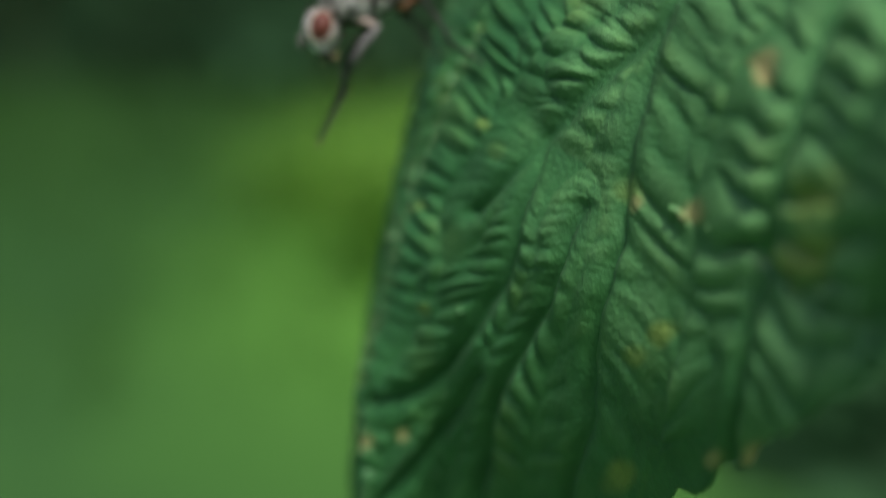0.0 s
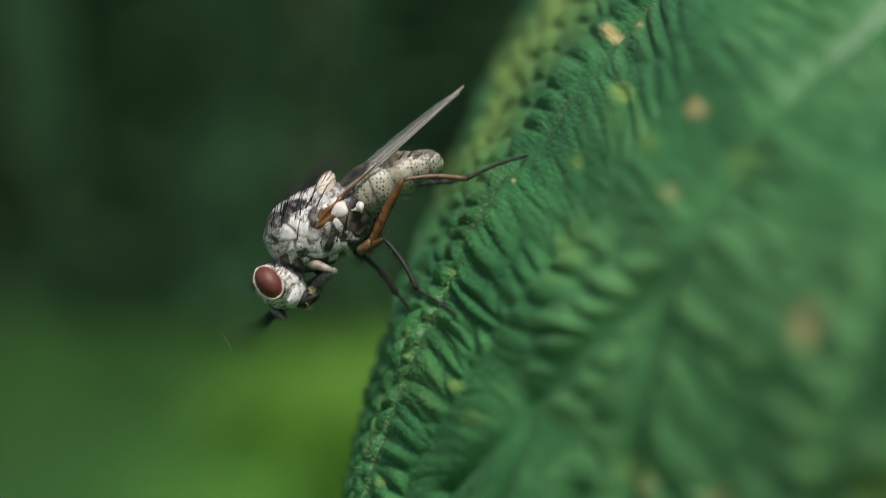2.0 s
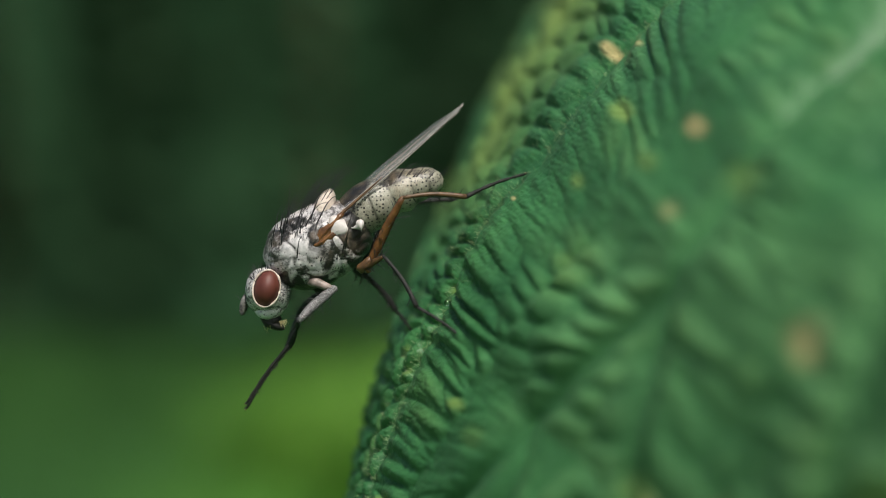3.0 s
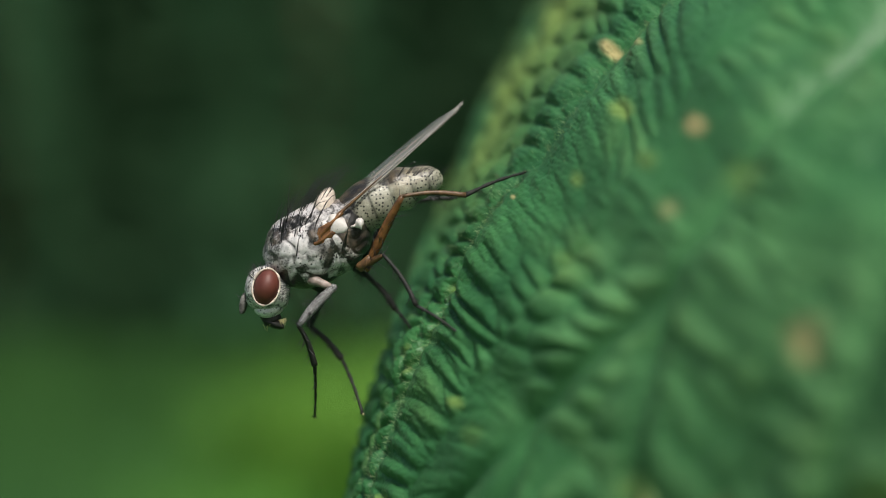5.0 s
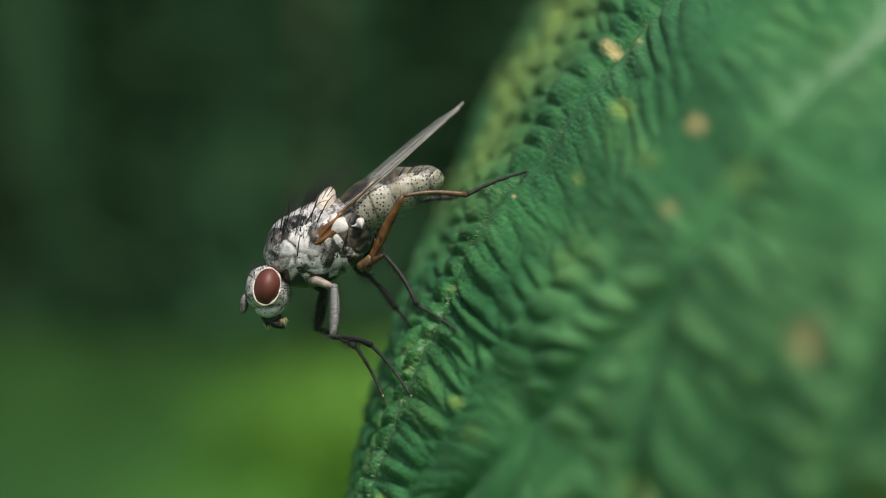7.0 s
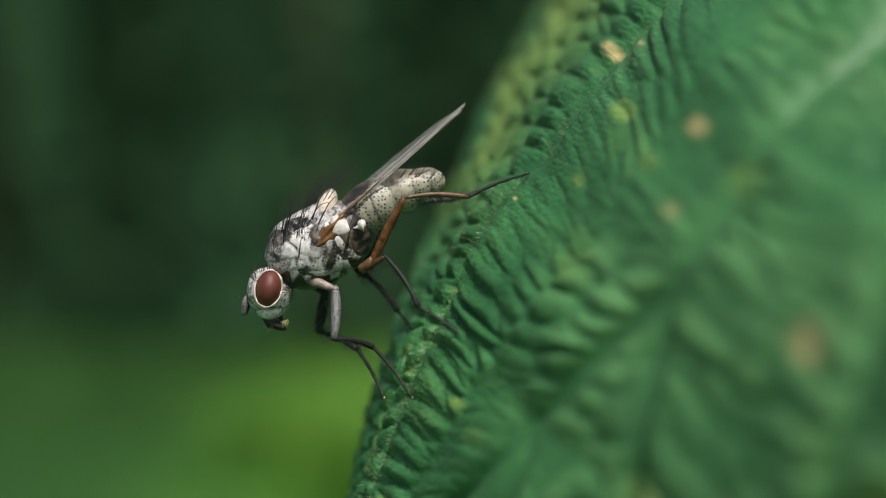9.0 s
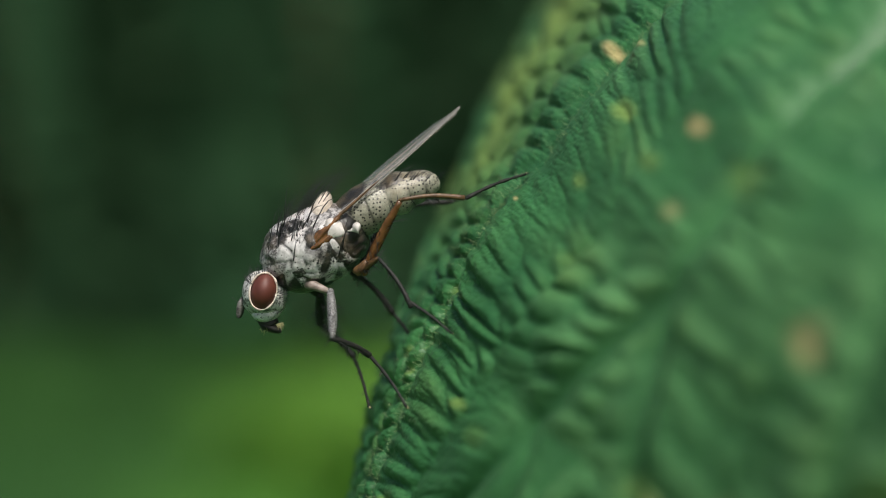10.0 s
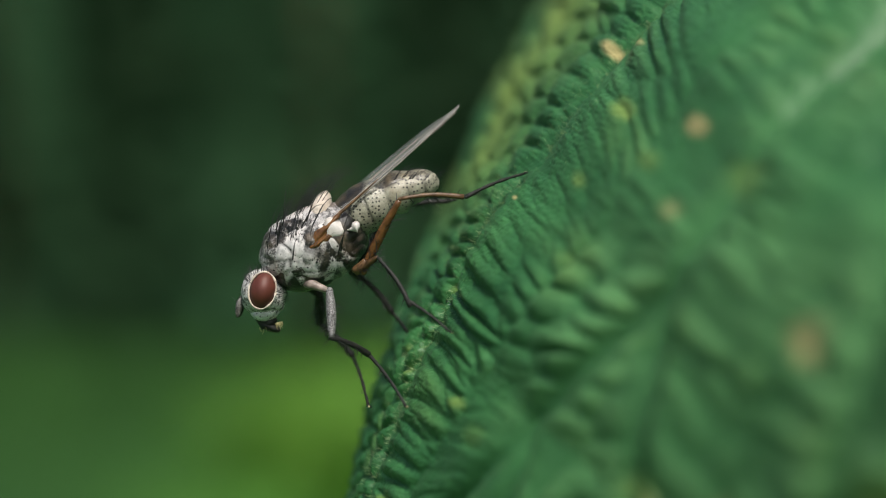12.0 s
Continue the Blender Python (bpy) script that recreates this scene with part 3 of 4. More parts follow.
FAR_TIP = [(0, -5.11, -1.64, -4.99), (0.5, -5.28, -1.83, -5.03), (0.8, -5.01, -1.35, -5.07), (1.1, -4.94, -0.48, -5.11), (1.5, -4.53, 0.57, -5.19), (1.6, -3.37, -0.44, -4.82), (1.8, -3.35, -0.72, -4.79), (1.9, -5.72, -1.5, -3.73), (1.967, -6.45, -1.5, -2.53), (2.033, -5.72, -1.5, -3.73), (2.1, -6.45, -1.5, -2.53), (2.167, -5.72, -1.5, -3.73), (2.3, -6.29, -1.58, -3.08), (2.5, -6.29, -1.58, -3.08), (2.6, -6, -1.32, -4.06), (2.7, -5.57, 0.29, -4.96), (2.8, -5.25, -0.71, -4.5), (3, -5.8, 0.38, -4.67), (3.2, -5.47, -0.48, -4.71), (4, -3.16, -0.69, -4.88), (4.8, -2.36, -0.02, -4.83), (5.3, -2.36, -0.02, -4.83), (5.4, -1.77, -0.82, -4.23), (5.5, -1.77, -0.82, -4.23), (9.5, -1.77, -0.82, -4.23), (9.7, -2.07, -0.16, -4.5), (12, -2.07, -0.16, -4.5)]


def fly():
    thing = tagged(new("fly"), "silvery grey bristly fly with red-brown eyes perched on the leaf edge", "fly")
    thing.location = (0, 0, HEIGHT)
    rng = random.Random(11)
    # thorax, humped, with a scutellum behind
    shape = lofted([(*(-4.98, 0, -0.68), 0.2, 0.23), (*(-4.84, 0, -0.56), 0.66, 0.63), (*(-4.46, 0, -0.3), 1.03, 0.96), (*(-3.91, 0, 0.02), 1.14, 1.09),
                    (*(-3.3, 0, 0.33), 1.09, 1.09), (*(-2.8, 0, 0.6), 0.93, 0.96), (*(-2.44, 0, 0.81), 0.66, 0.7), (*(-2.29, 0, 0.9), 0.27, 0.3)], 120, 150, 0.05, 2)
    shape, seam, tone = sclerites(shape, PLATES, Vector((-3.67, 0, 0.13)), 0.42, 0.032)
    thorax = marked(part("thorax", shape, SILVER, thing, "silver dusted thorax with black seams"), seam=seam, tone=tone)
    part("scutellum", lofted([(*(-3.62, -0.1, 0.78), 0.2, 0.5), (*(-3.5, -0.15, 1.1), 0.33, 0.58), (*(-3.4, -0.15, 1.42), 0.28, 0.48), (*(-3.32, -0.1, 1.66), 0.17, 0.28), (*(-3.28, -0.1, 1.78), 0.04, 0.08)], 24, 20, 0.04, 9),
         IVORY, thorax, "pinkish ivory scutellum")
    part("calypter", lofted([(*(-3.28, -0.98, 0.47), 0.05, 0.05), (*(-3.16, -1, 0.57), 0.2, 0.1), (*(-3.03, -1, 0.7), 0.32, 0.13), (*(-2.94, -0.98, 0.81), 0.28, 0.12), (*(-2.86, -0.94, 0.89), 0.08, 0.05)], 24, 20, 0.09, 14), PEARL, thorax, "pearly white lobe beside the wing root")
    part("wing_root", join(tube(spline([(-3.62, -1, 0.21), (-3.47, -1.06, 0.4), (-3.24, -1.1, 0.66), (-2.88, -1.02, 1.04)], 10), [0.03, 0.06, 0.08, 0.085, 0.08, 0.07, 0.065, 0.06, 0.06, 0.06, 0.06], 10),
                           tube(spline([(-3.77, -1.05, 0.11), (-3.53, -1.1, 0.18), (-3.11, -1.08, 0.53)], 8), [0.02, 0.05, 0.06, 0.06, 0.06, 0.05, 0.05, 0.04, 0.03], 8),
                           lofted([(*(-3.75, -1, 0.15), 0.07, 0.07), (*(-3.58, -1.04, 0.28), 0.2, 0.1), (*(-3.4, -1.06, 0.45), 0.22, 0.1), (*(-3.21, -1.06, 0.65), 0.13, 0.08), (*(-3.08, -1.02, 0.79), 0.03, 0.03)], 24, 24, 0.16, 21), lofted([(*(-3.47, -1, 0.28), 0.03, 0.05), (*(-3.27, -1.06, 0.36), 0.12, 0.08), (*(-3.08, -1.04, 0.47), 0.05, 0.05)], 20, 16, 0.14, 22)), AMBER, thorax, "amber wing root")
    part("leading_edge", tube(spline([(-3.53, -1.02, 0.34), (-3.23, -1, 0.76), (-2.75, -0.94, 1.19), (-2.3, -0.9, 1.59), (-1.75, -0.86, 2.09)], 16), [0.04, 0.06, 0.065, 0.062, 0.058, 0.055, 0.052, 0.048, 0.045, 0.041, 0.037, 0.034, 0.03, 0.026, 0.022, 0.017, 0.01], 8), BROWNLEG, thorax, "brown leading edge of the wing")
    hairs = []
    for i in range(84):
        u = rng.uniform(0, 1)
        x, z = -5.075 + 1.741 * u, -0.149 + 1.658 * u + 0.133 * rng.uniform(-1, 1) + 0.347 * math.sin(math.pi * u)
        y = rng.uniform(-0.7, 0.7)
        root = Vector((x, y, z - 0.1 * abs(y)))
        d = Vector((0.25 + 0.7 * u, rng.uniform(-0.2, 0.2), 0.85)).normalized()
        hairs.append(bristle(root - d * 0.15, root + d * rng.uniform(0.6, 1.6), rng.uniform(0.006, 0.011), 0.2))
    for c, t in (((-4.71, -0.75, 0.51), (0.15, -0.1, 0.5)), ((-4.51, -0.8, 0.75), (0.2, -0.1, 0.55)), ((-3.96, -0.97, 0.67), (0.5, -0.2, 0.5)), ((-3.81, -0.95, 0.86), (0.35, -0.2, 0.6)),
                 ((-4.65, -0.85, 0.02), (0.02, -0.2, 0.45)), ((-4.93, -0.6, -0.18), (-0.05, -0.2, 0.4)), ((-4.19, -1.05, -0.23), (0.1, -0.3, 0.4)), ((-2.9, -1, -0.11), (0.2, -0.3, 0.45)),
                 ((-2.81, -1, 0.02), (0.15, -0.3, 0.5)), ((-3.63, -1, 0.75), (0.55, -0.2, 0.6))):
        hairs.append(bristle(c, Vector(c) + Vector(t) * 1.4, 0.02, 0.22))
    for i in range(34):
        w, u = rng.uniform(0, 2 * math.pi), math.sqrt(rng.uniform(0, 0.8))
        a, b = 1.05 * u * math.cos(w), 1.0 * u * math.sin(w)
        root = Vector((-3.71, 0, 0.15)) + Vector((a, rng.choice((-1, -1, 1)) * 1.06 * math.sqrt(1 - 0.85 * u * u), b))
        hairs.append(bristle(root, root + Vector((0.12 + rng.uniform(-0.1, 0.2), 0.25 * root.y, rng.uniform(0.25, 0.5))), rng.uniform(0.008, 0.014), 0.2))
    for x, z in ((-4.95, 0.28), (-4.62, 0.4), (-4.3, 0.1), (-4.72, -0.05), (-4.38, -0.3), (-4.1, 0.5), (-4.15, 0.95), (-4.5, 0.98), (-4.85, -0.42), (-3.95, -0.45), (-3.5, -0.3), (-3.05, -0.25), (-2.85, 0.2)):
        k = min(1.0, math.hypot((x + 3.67) / 1.35, (z - 0.13) / 1.2))
        root = Vector((x, -1.1 * math.sqrt(1 - 0.8 * k * k), z))
        hairs.append(ball(root, (0.035, 0.03, 0.035), (0, 0, 0), 6, 8))
        hairs.append(bristle(root, root + Vector((rng.uniform(0.1, 0.45), -0.12, rng.uniform(0.7, 1.1))), 0.014, 0.25))
    for i in range(18):
        u = i / 17
        root = Vector((-5.0 + 0.45 * u * u, rng.uniform(-0.6, 0.4), -0.35 + 1.4 * u))
        hairs.append(bristle(root, root + Vector((rng.uniform(-0.22, 0.05) + 0.3 * u, rng.uniform(-0.2, 0.1), rng.uniform(0.5, 0.95))), 0.009, 0.12))
    for i in range(260):
        w, u = rng.uniform(0, 2 * math.pi), math.sqrt(rng.uniform(0, 0.92))
        x, z = -3.71 + 1.25 * u * math.cos(w), 0.1 + 1.05 * u * math.sin(w)
        root = Vector((x, -1.12 * math.sqrt(1 - 0.8 * u * u), z))
        hairs.append(bristle(root, root + Vector((rng.uniform(0.0, 0.16), -0.05, rng.uniform(0.08, 0.26))), 0.007, 0.1))
    tagged(part("bristles", join(*hairs), BLACK, thorax, "long black bristles"), kind="stuff")
    # abdomen in overlapping segments
    shape = lofted([(*(-2.95, 0, 0.81), 0.33, 0.4), (*(-2.69, 0, 0.96), 0.61, 0.66), (*(-2.22, 0, 1.24), 0.73, 0.76), (*(-1.86, 0, 1.44), 0.71, 0.75), (*(-1.56, 0, 1.59), 0.58, 0.66),
                    (*(-1.19, 0, 1.76), 0.63, 0.66), (*(-0.86, 0, 1.87), 0.51, 0.58), (*(-0.53, 0, 1.96), 0.46, 0.5), (*(-0.23, 0, 1.99), 0.35, 0.38), (*(-0.02, 0, 1.97), 0.12, 0.13)], 90, 150, 0.02, 5)
    shape, seam, tone = sclerites(shape, RINGS, Vector((-1.56, 0, 1.58)), 0.14, 0.02)
    abdomen = marked(part("abdomen", shape, BELLY, thing, "beige abdomen with rows of black dots"), seam=0.8 * seam, tone=tone)
    hairs = []
    for i in range(44):
        u = rng.uniform(0, 1)
        x, z = -2.305 + 2.239 * u, 1.808 + 0.498 * min(u * 2, 1) - 0.133 * u
        y = rng.uniform(-0.6, 0.6)
        root = Vector((x, y, z - 0.12 * y * y - 0.08))
        d = Vector((0.8, rng.uniform(-0.3, 0.3), 0.75)).normalized()
        hairs.append(bristle(root, root + d * rng.uniform(0.3, 0.75), 0.015))
    tagged(part("bristles", join(*hairs), BLACK, abdomen, "black bristles"), kind="stuff")
    part("haltere", join(tube([(-2.72, -0.85, 0.62), (-2.56, -0.95, 0.63), (-2.5, -1, 0.66)], [0.025, 0.03, 0.05]), lofted([(*(-2.56, -0.97, 0.65), 0.02, 0.02), (*(-2.48, -1, 0.66), 0.08, 0.07), (*(-2.4, -1.02, 0.7), 0.17, 0.13), (*(-2.32, -1.02, 0.71), 0.15, 0.12), (*(-2.27, -1.02, 0.7), 0.02, 0.02)], 20, 18, 0.03, 15)), PEARL, thing, "white club-shaped balancer")
    part("haltere", join(tube([(-2.82, 0.85, 0.64), (-2.68, 0.95, 0.66), (-2.61, 1, 0.7)], [0.025, 0.03, 0.05]), lofted([(*(-2.68, 0.97, 0.68), 0.02, 0.02), (*(-2.59, 1, 0.7), 0.08, 0.07), (*(-2.51, 1.02, 0.73), 0.17, 0.13), (*(-2.43, 1.02, 0.75), 0.15, 0.12), (*(-2.37, 1.02, 0.73), 0.02, 0.02)], 20, 18, 0.03, 15)), PEARL, thing, "white club-shaped balancer")
    for side in (-1, 1):
        wing(thing, side)
    head(thing, rng)
    # legs that keep their footing
    part("coxa", tube(spline([(-2.49, -0.5, -0.54), (-2.27, -0.65, -0.47), (-2.09, -0.75, -0.23)], 6), [0.08, 0.13, 0.15, 0.15, 0.14, 0.12, 0.08]), BROWNLEG, thing, "brown leg base")
    rigid_leg(thing, "hind", [(-2.42, 0.6, -0.49), (-1.36, 1.2, 1.24), (0.27, 1.4, 1.52), (1.68, 2.6, 1.86)], (DARKLEG, DARKLEG, DARKLEG), (0.12, 0.07, 0.05), rng)
    rigid_leg(thing, "middle", [(-2.58, 0.4, -0.62), (-2.24, 1.1, -0.87), (-1.43, 1.3, -1.83), (-0.97, 1.3, -2.42)], (DARKLEG, DARKLEG, DARKLEG), (0.11, 0.085, 0.06), rng)
    return thing


# plates of the thorax and rings of the abdomen: x and z of their middles in mm from the body's middle, brightness
PLATES = [(0.42, -0.36, 0.2), (0.62, -0.23, 0.9), (0.82, -0.61, 0.85), (1.02, -0.48, 0.15), (0.45, -0.86, 0.8), (0.92, -0.86, 0.7), (0.2, -0.83, 0.25), (0.05, -0.36, 0.9), (-0.18, -0.61, 0.3), (-0.43, -0.45, 0.9), (-0.11, -0.11, 0.75), (1.15, -0.31, 0.6),
          (1.05, 0.55, 0.0), (1.15, 0.19, 0.05), (1.28, -0.2, 0.2), (-0.67, 0.98, 0.95), (-1.04, 0.55, 0.8), (-0.29, 1.01, 0.85), (-1.21, 0.22, 0.3), (-0.84, 0.35, 0.3), (-0.44, 0.55, 0.3), (-0.96, -0.23, 1.0), (-0.54, 0.02, 1.0), (-0.29, 0.35, 0.9),
          (-1.31, -0.08, 0.45), (-0.26, -0.36, 0.85), (-0.63, -0.61, 0.75), (-1.04, -0.61, 0.6), (0.15, -0.61, 0.75), (0.0, 0.09, 0.3), (0.29, -0.25, 0.6), (0.59, 0.58, 1.0), (0.9, 0.82, 0.0),
          (0.82, 0.14, 0.15), (0.55, -0.64, 0.9), (0.95, -0.25, 0.5), (0.75, -0.41, 0.35), (1.18, -0.68, 0.25), (-0.84, -0.98, 0.05), (-0.29, -1.04, 0.1), (0.27, -1.06, 0.1), (-0.51, -0.86, 0.7),
          (-0.04, -0.89, 0.5), (-1.52, 0.4, 0.5), (-1.5, -0.28, 0.6), (-1.37, -0.69, 0.7), (0.7, -0.94, 0.35), (-0.04, 0.88, 0.6), (0.45, 1.05, 0.5)]
RINGS = [(-0.86, 0.3, 0.15), (-0.5, 0.4, 0.5), (-0.2, 0.56, 0.4), (0.07, 0.63, 0.15), (0.23, 0.76, 0.45), (-1.13, -0.13, 0.1), (0.56, 0.86, 0.6), (1, 0.66, 0.55),
         (-1.24, -0.63, 0.45), (-0.73, -0.33, 0.9), (-0.25, -0.1, 1.0), (0.36, 0.17, 0.95), (0.86, 0.33, 0.85), (1.39, 0.43, 0.7)]


def sclerites(shape, middles, centre, warp, swell):
    """Part a body into swollen plates with seams between: the points, how deep in a seam each lies, and its plate's brightness."""
    pts, faces = shape
    v = np.array([tuple(p) for p in pts])
    a = np.stack([v[:, 0] - centre.x, v[:, 2] - centre.z], 1)
    a = a + warp * np.stack([soft_noise(v[:, 0] * 4, v[:, 2] * 4 + v[:, 1] * 3, 31), soft_noise(v[:, 0] * 4 + v[:, 1] * 3, v[:, 2] * 4, 32)], 1) * 0.5
    m = np.array(middles)
    d = np.hypot(a[:, None, 0] - m[None, :, 0], a[:, None, 1] - m[None, :, 1])
    order = np.argsort(d, 1)
    rows = np.arange(len(v))
    gap = d[rows, order[:, 1]] - d[rows, order[:, 0]]
    tone = m[order[:, 0], 2]
    seam = np.exp(-(gap / (0.03 + 0.06 * (1 + soft_noise(v[:, 0] * 3, v[:, 2] * 3, 33)))) ** 2)
    out = v - np.array(tuple(centre)) * np.array([1, 0, 1])
    out = out / np.linalg.norm(out, axis=1, keepdims=True)
    v = v + out * (swell * np.minimum(1, gap / 0.16) ** 0.6)[:, None]
    return ([Vector(p) for p in v], faces), seam, tone


def marked(ob, **values):
    """Store a value at each point of a mesh for its material."""
    for name, v in values.items():
        ob.data.attributes.new(name, "FLOAT", "POINT").data.foreach_set("value", np.asarray(v, dtype=np.float32))
    return ob


def wing(thing, side):
    """A long blade over the back, lying nearly level across the body, with its veins."""
    root, tip = Vector((-3.35, -0.9, 0.7)), Vector((0.59, -0.55, 4.19))
    if side > 0:
        root, tip = Vector((-3.28, 0.85, 1.12)), Vector((0.48, 1.3, 4.18))
    axis = tip - root
    across = Vector((-0.2, 1.0, 0.22)).normalized() if side < 0 else Vector((0.1, -1.0, 0.06)).normalized()
    n, m = 28, 9
    pts, faces = [], []
    for i in range(n + 1):
        u = i / n
        chord = 1.5 * (math.sin(math.pi * min(1, u * 0.86 + 0.1)) ** 0.75) * (1 - 0.2 * u) * (1 - max(0, (u - 0.82) / 0.18) ** 2.2) + 0.02
        lead = root + axis * u + Vector((0, 0, -0.1 * math.sin(math.pi * u)))
        for k in range(m + 1):
            v = k / m
            pts.append(lead + across * (chord * v) + Vector((0, 0, 0.05 * math.sin(7 * v) + 0.06 * math.sin(math.pi * v))))
    for i in range(n):
        for k in range(m):
            a = i * (m + 1) + k
            faces.append((a, a + 1, a + m + 2, a + m + 1))
    blade = part("wing", (pts, faces), WING, thing, "translucent smoky wing folded over the back")
    veins = []
    for v, r in ((0.0, 0.024), (0.14, 0.012), (0.3, 0.01), (0.5, 0.009), (0.72, 0.008)):
        row = [pts[i * (m + 1) + min(m, int(v * m + 0.5))] for i in range(0, n + 1, 2)]
        veins.append(tube(row, [r * (1 - 0.82 * j / len(row)) for j in range(len(row))], 6))
    part("vein", join(*veins), VEIN, blade, "brown wing veins")


def head(thing, rng):
    """The head turns on the neck; its origin is its middle."""
    c = (-5.14, 0, -1.18)
    h = part("head", lofted([(*(-5.75, 0, -1.03), 0.23, 0.33), (*(-5.61, 0, -1.06), 0.5, 0.73), (*(-5.34, 0, -1.14), 0.68, 0.91), (*(-5.04, 0, -1.19), 0.7, 0.9), (*(-4.78, 0, -1.21), 0.61, 0.76),
                            (*(-4.58, 0, -1.19), 0.4, 0.5), (*(-4.49, 0, -1.19), 0.13, 0.2)], 36, 40, 0.02, 7), FACE, thing, "white dusted head", at=c)
    for side in (-1, 1):
        e = (-5.09, -1, -1.12)
        eye = part("eye", ball((e[0], side * 0.66, e[2]), (0.385, 0.5, 0.55), (side * 6, 14, side * -4), 24, 36), EYE, h, "matt red-brown compound eye", at=(e[0], side * 0.66, e[2]))
        rim = []
        m = Euler((radians(side * 6), radians(12), radians(side * -4))).to_matrix()
        for k in range(33):
            w = 2 * math.pi * k / 32
            rim.append(Vector((e[0], side * 0.8, e[2])) + m @ Vector((0.39 * math.cos(w), side * 0.06, 0.54 * math.sin(w))))
        part("eye_rim", tube(rim, [0.029 + 0.008 * math.sin(5 * k) + 0.006 * math.cos(11 * k) for k in range(33)], 8), IVORY, h, "white rim round the eye")
        a = part("antenna", join(ball((-5.8, 0, -1.41), (0.09, 0.09, 0.12)), ball(((-5.85, 0, -1.64)[0], side * 0.18, (-5.85, 0, -1.64)[2]), (0.1, 0.08, 0.29), (0, 8, 0))), SHADE, h, "dark grey drooping antenna")
        part("arista", bristle(((-5.87, 0, -1.56)[0], side * 0.2, (-5.87, 0, -1.56)[2]), (-6.14, 0, -1.31), 0.009), BLACK, a)
    part("cheek", lofted([(*(-5.51, 0, -1.64), 0.1, 0.23), (*(-5.32, 0, -1.77), 0.22, 0.5), (*(-5.07, 0, -1.81), 0.23, 0.53), (*(-4.81, 0, -1.69), 0.18, 0.46), (*(-4.68, 0, -1.58), 0.07, 0.2)], 24, 24, 0.06, 23), DUST, h, "white dusted cheek")
    part("proboscis", join(tube(spline([(-5.21, 0, -1.72), (-5.07, 0, -1.97), (-4.96, 0, -2.17)], 6), [0.22, 0.26, 0.28, 0.28, 0.27, 0.28, 0.26], 14),
                           ball((-4.98, 0, -2.19), (0.36, 0.28, 0.14), (0, 22, 0))), DARKLEG, h, "black mouthparts")
    gold, dark = [], []
    for k in range(46):
        f, y = rng.uniform(0, 1), rng.uniform(-0.36, 0.25)
        root = Vector((-5.3 + 0.72 * f, y, -2.24 + 0.2 * f))
        gold.append(bristle(root, root + Vector((rng.uniform(-0.05, 0.12), rng.uniform(-0.1, 0.1), -rng.uniform(0.1, 0.24))), 0.011))
    for k in range(420):
        w = rng.uniform(0, 2 * math.pi)
        y = rng.choice((-1, 1)) * rng.uniform(0.1, 0.92)
        rr = math.sqrt(max(0.05, 1 - (y / 1.06) ** 2))
        root = Vector((c[0] + math.cos(w) * 0.62 * rr, y, c[2] + math.sin(w) * 0.72 * rr))
        d = Vector((math.cos(w), 0.15 * rng.uniform(-1, 1), math.sin(w))).normalized()
        if (d.x > -0.2 or d.z > 0.5) and d.z > -0.45:
            dark.append(bristle(root, root + d * rng.uniform(0.1, 0.26), rng.uniform(0.007, 0.013), 0.05))
    tagged(part("mouth_hair", join(*gold), GOLD, h, "golden hairs under the mouth"), kind="stuff")
    tagged(part("bristles", join(*dark), BLACK, h, "short black bristles"), kind="stuff")
    part("neck", tube([(-4.71, 0, -0.98), (-4.58, 0, -0.81), (-4.44, 0, -0.61)], [0.3, 0.32, 0.4], 12), DUST, thing)


def thorns(a, b, count, length, rng, r=0.018):
    a, b = Vector(a), Vector(b)
    d = (b - a).normalized()
    out = []
    for k in range(count):
        w = rng.uniform(0, 2 * math.pi)
        x = d.cross(Vector((0, 1, 0))).normalized()
        side = x * math.cos(w) + d.cross(x) * math.sin(w)
        root = a + (b - a) * rng.uniform(0.08, 0.95)
        out.append(bristle(root, root + (side + d * 0.7).normalized() * length * rng.uniform(0.6, 1.2), r, 0.02))
    return join(*out)


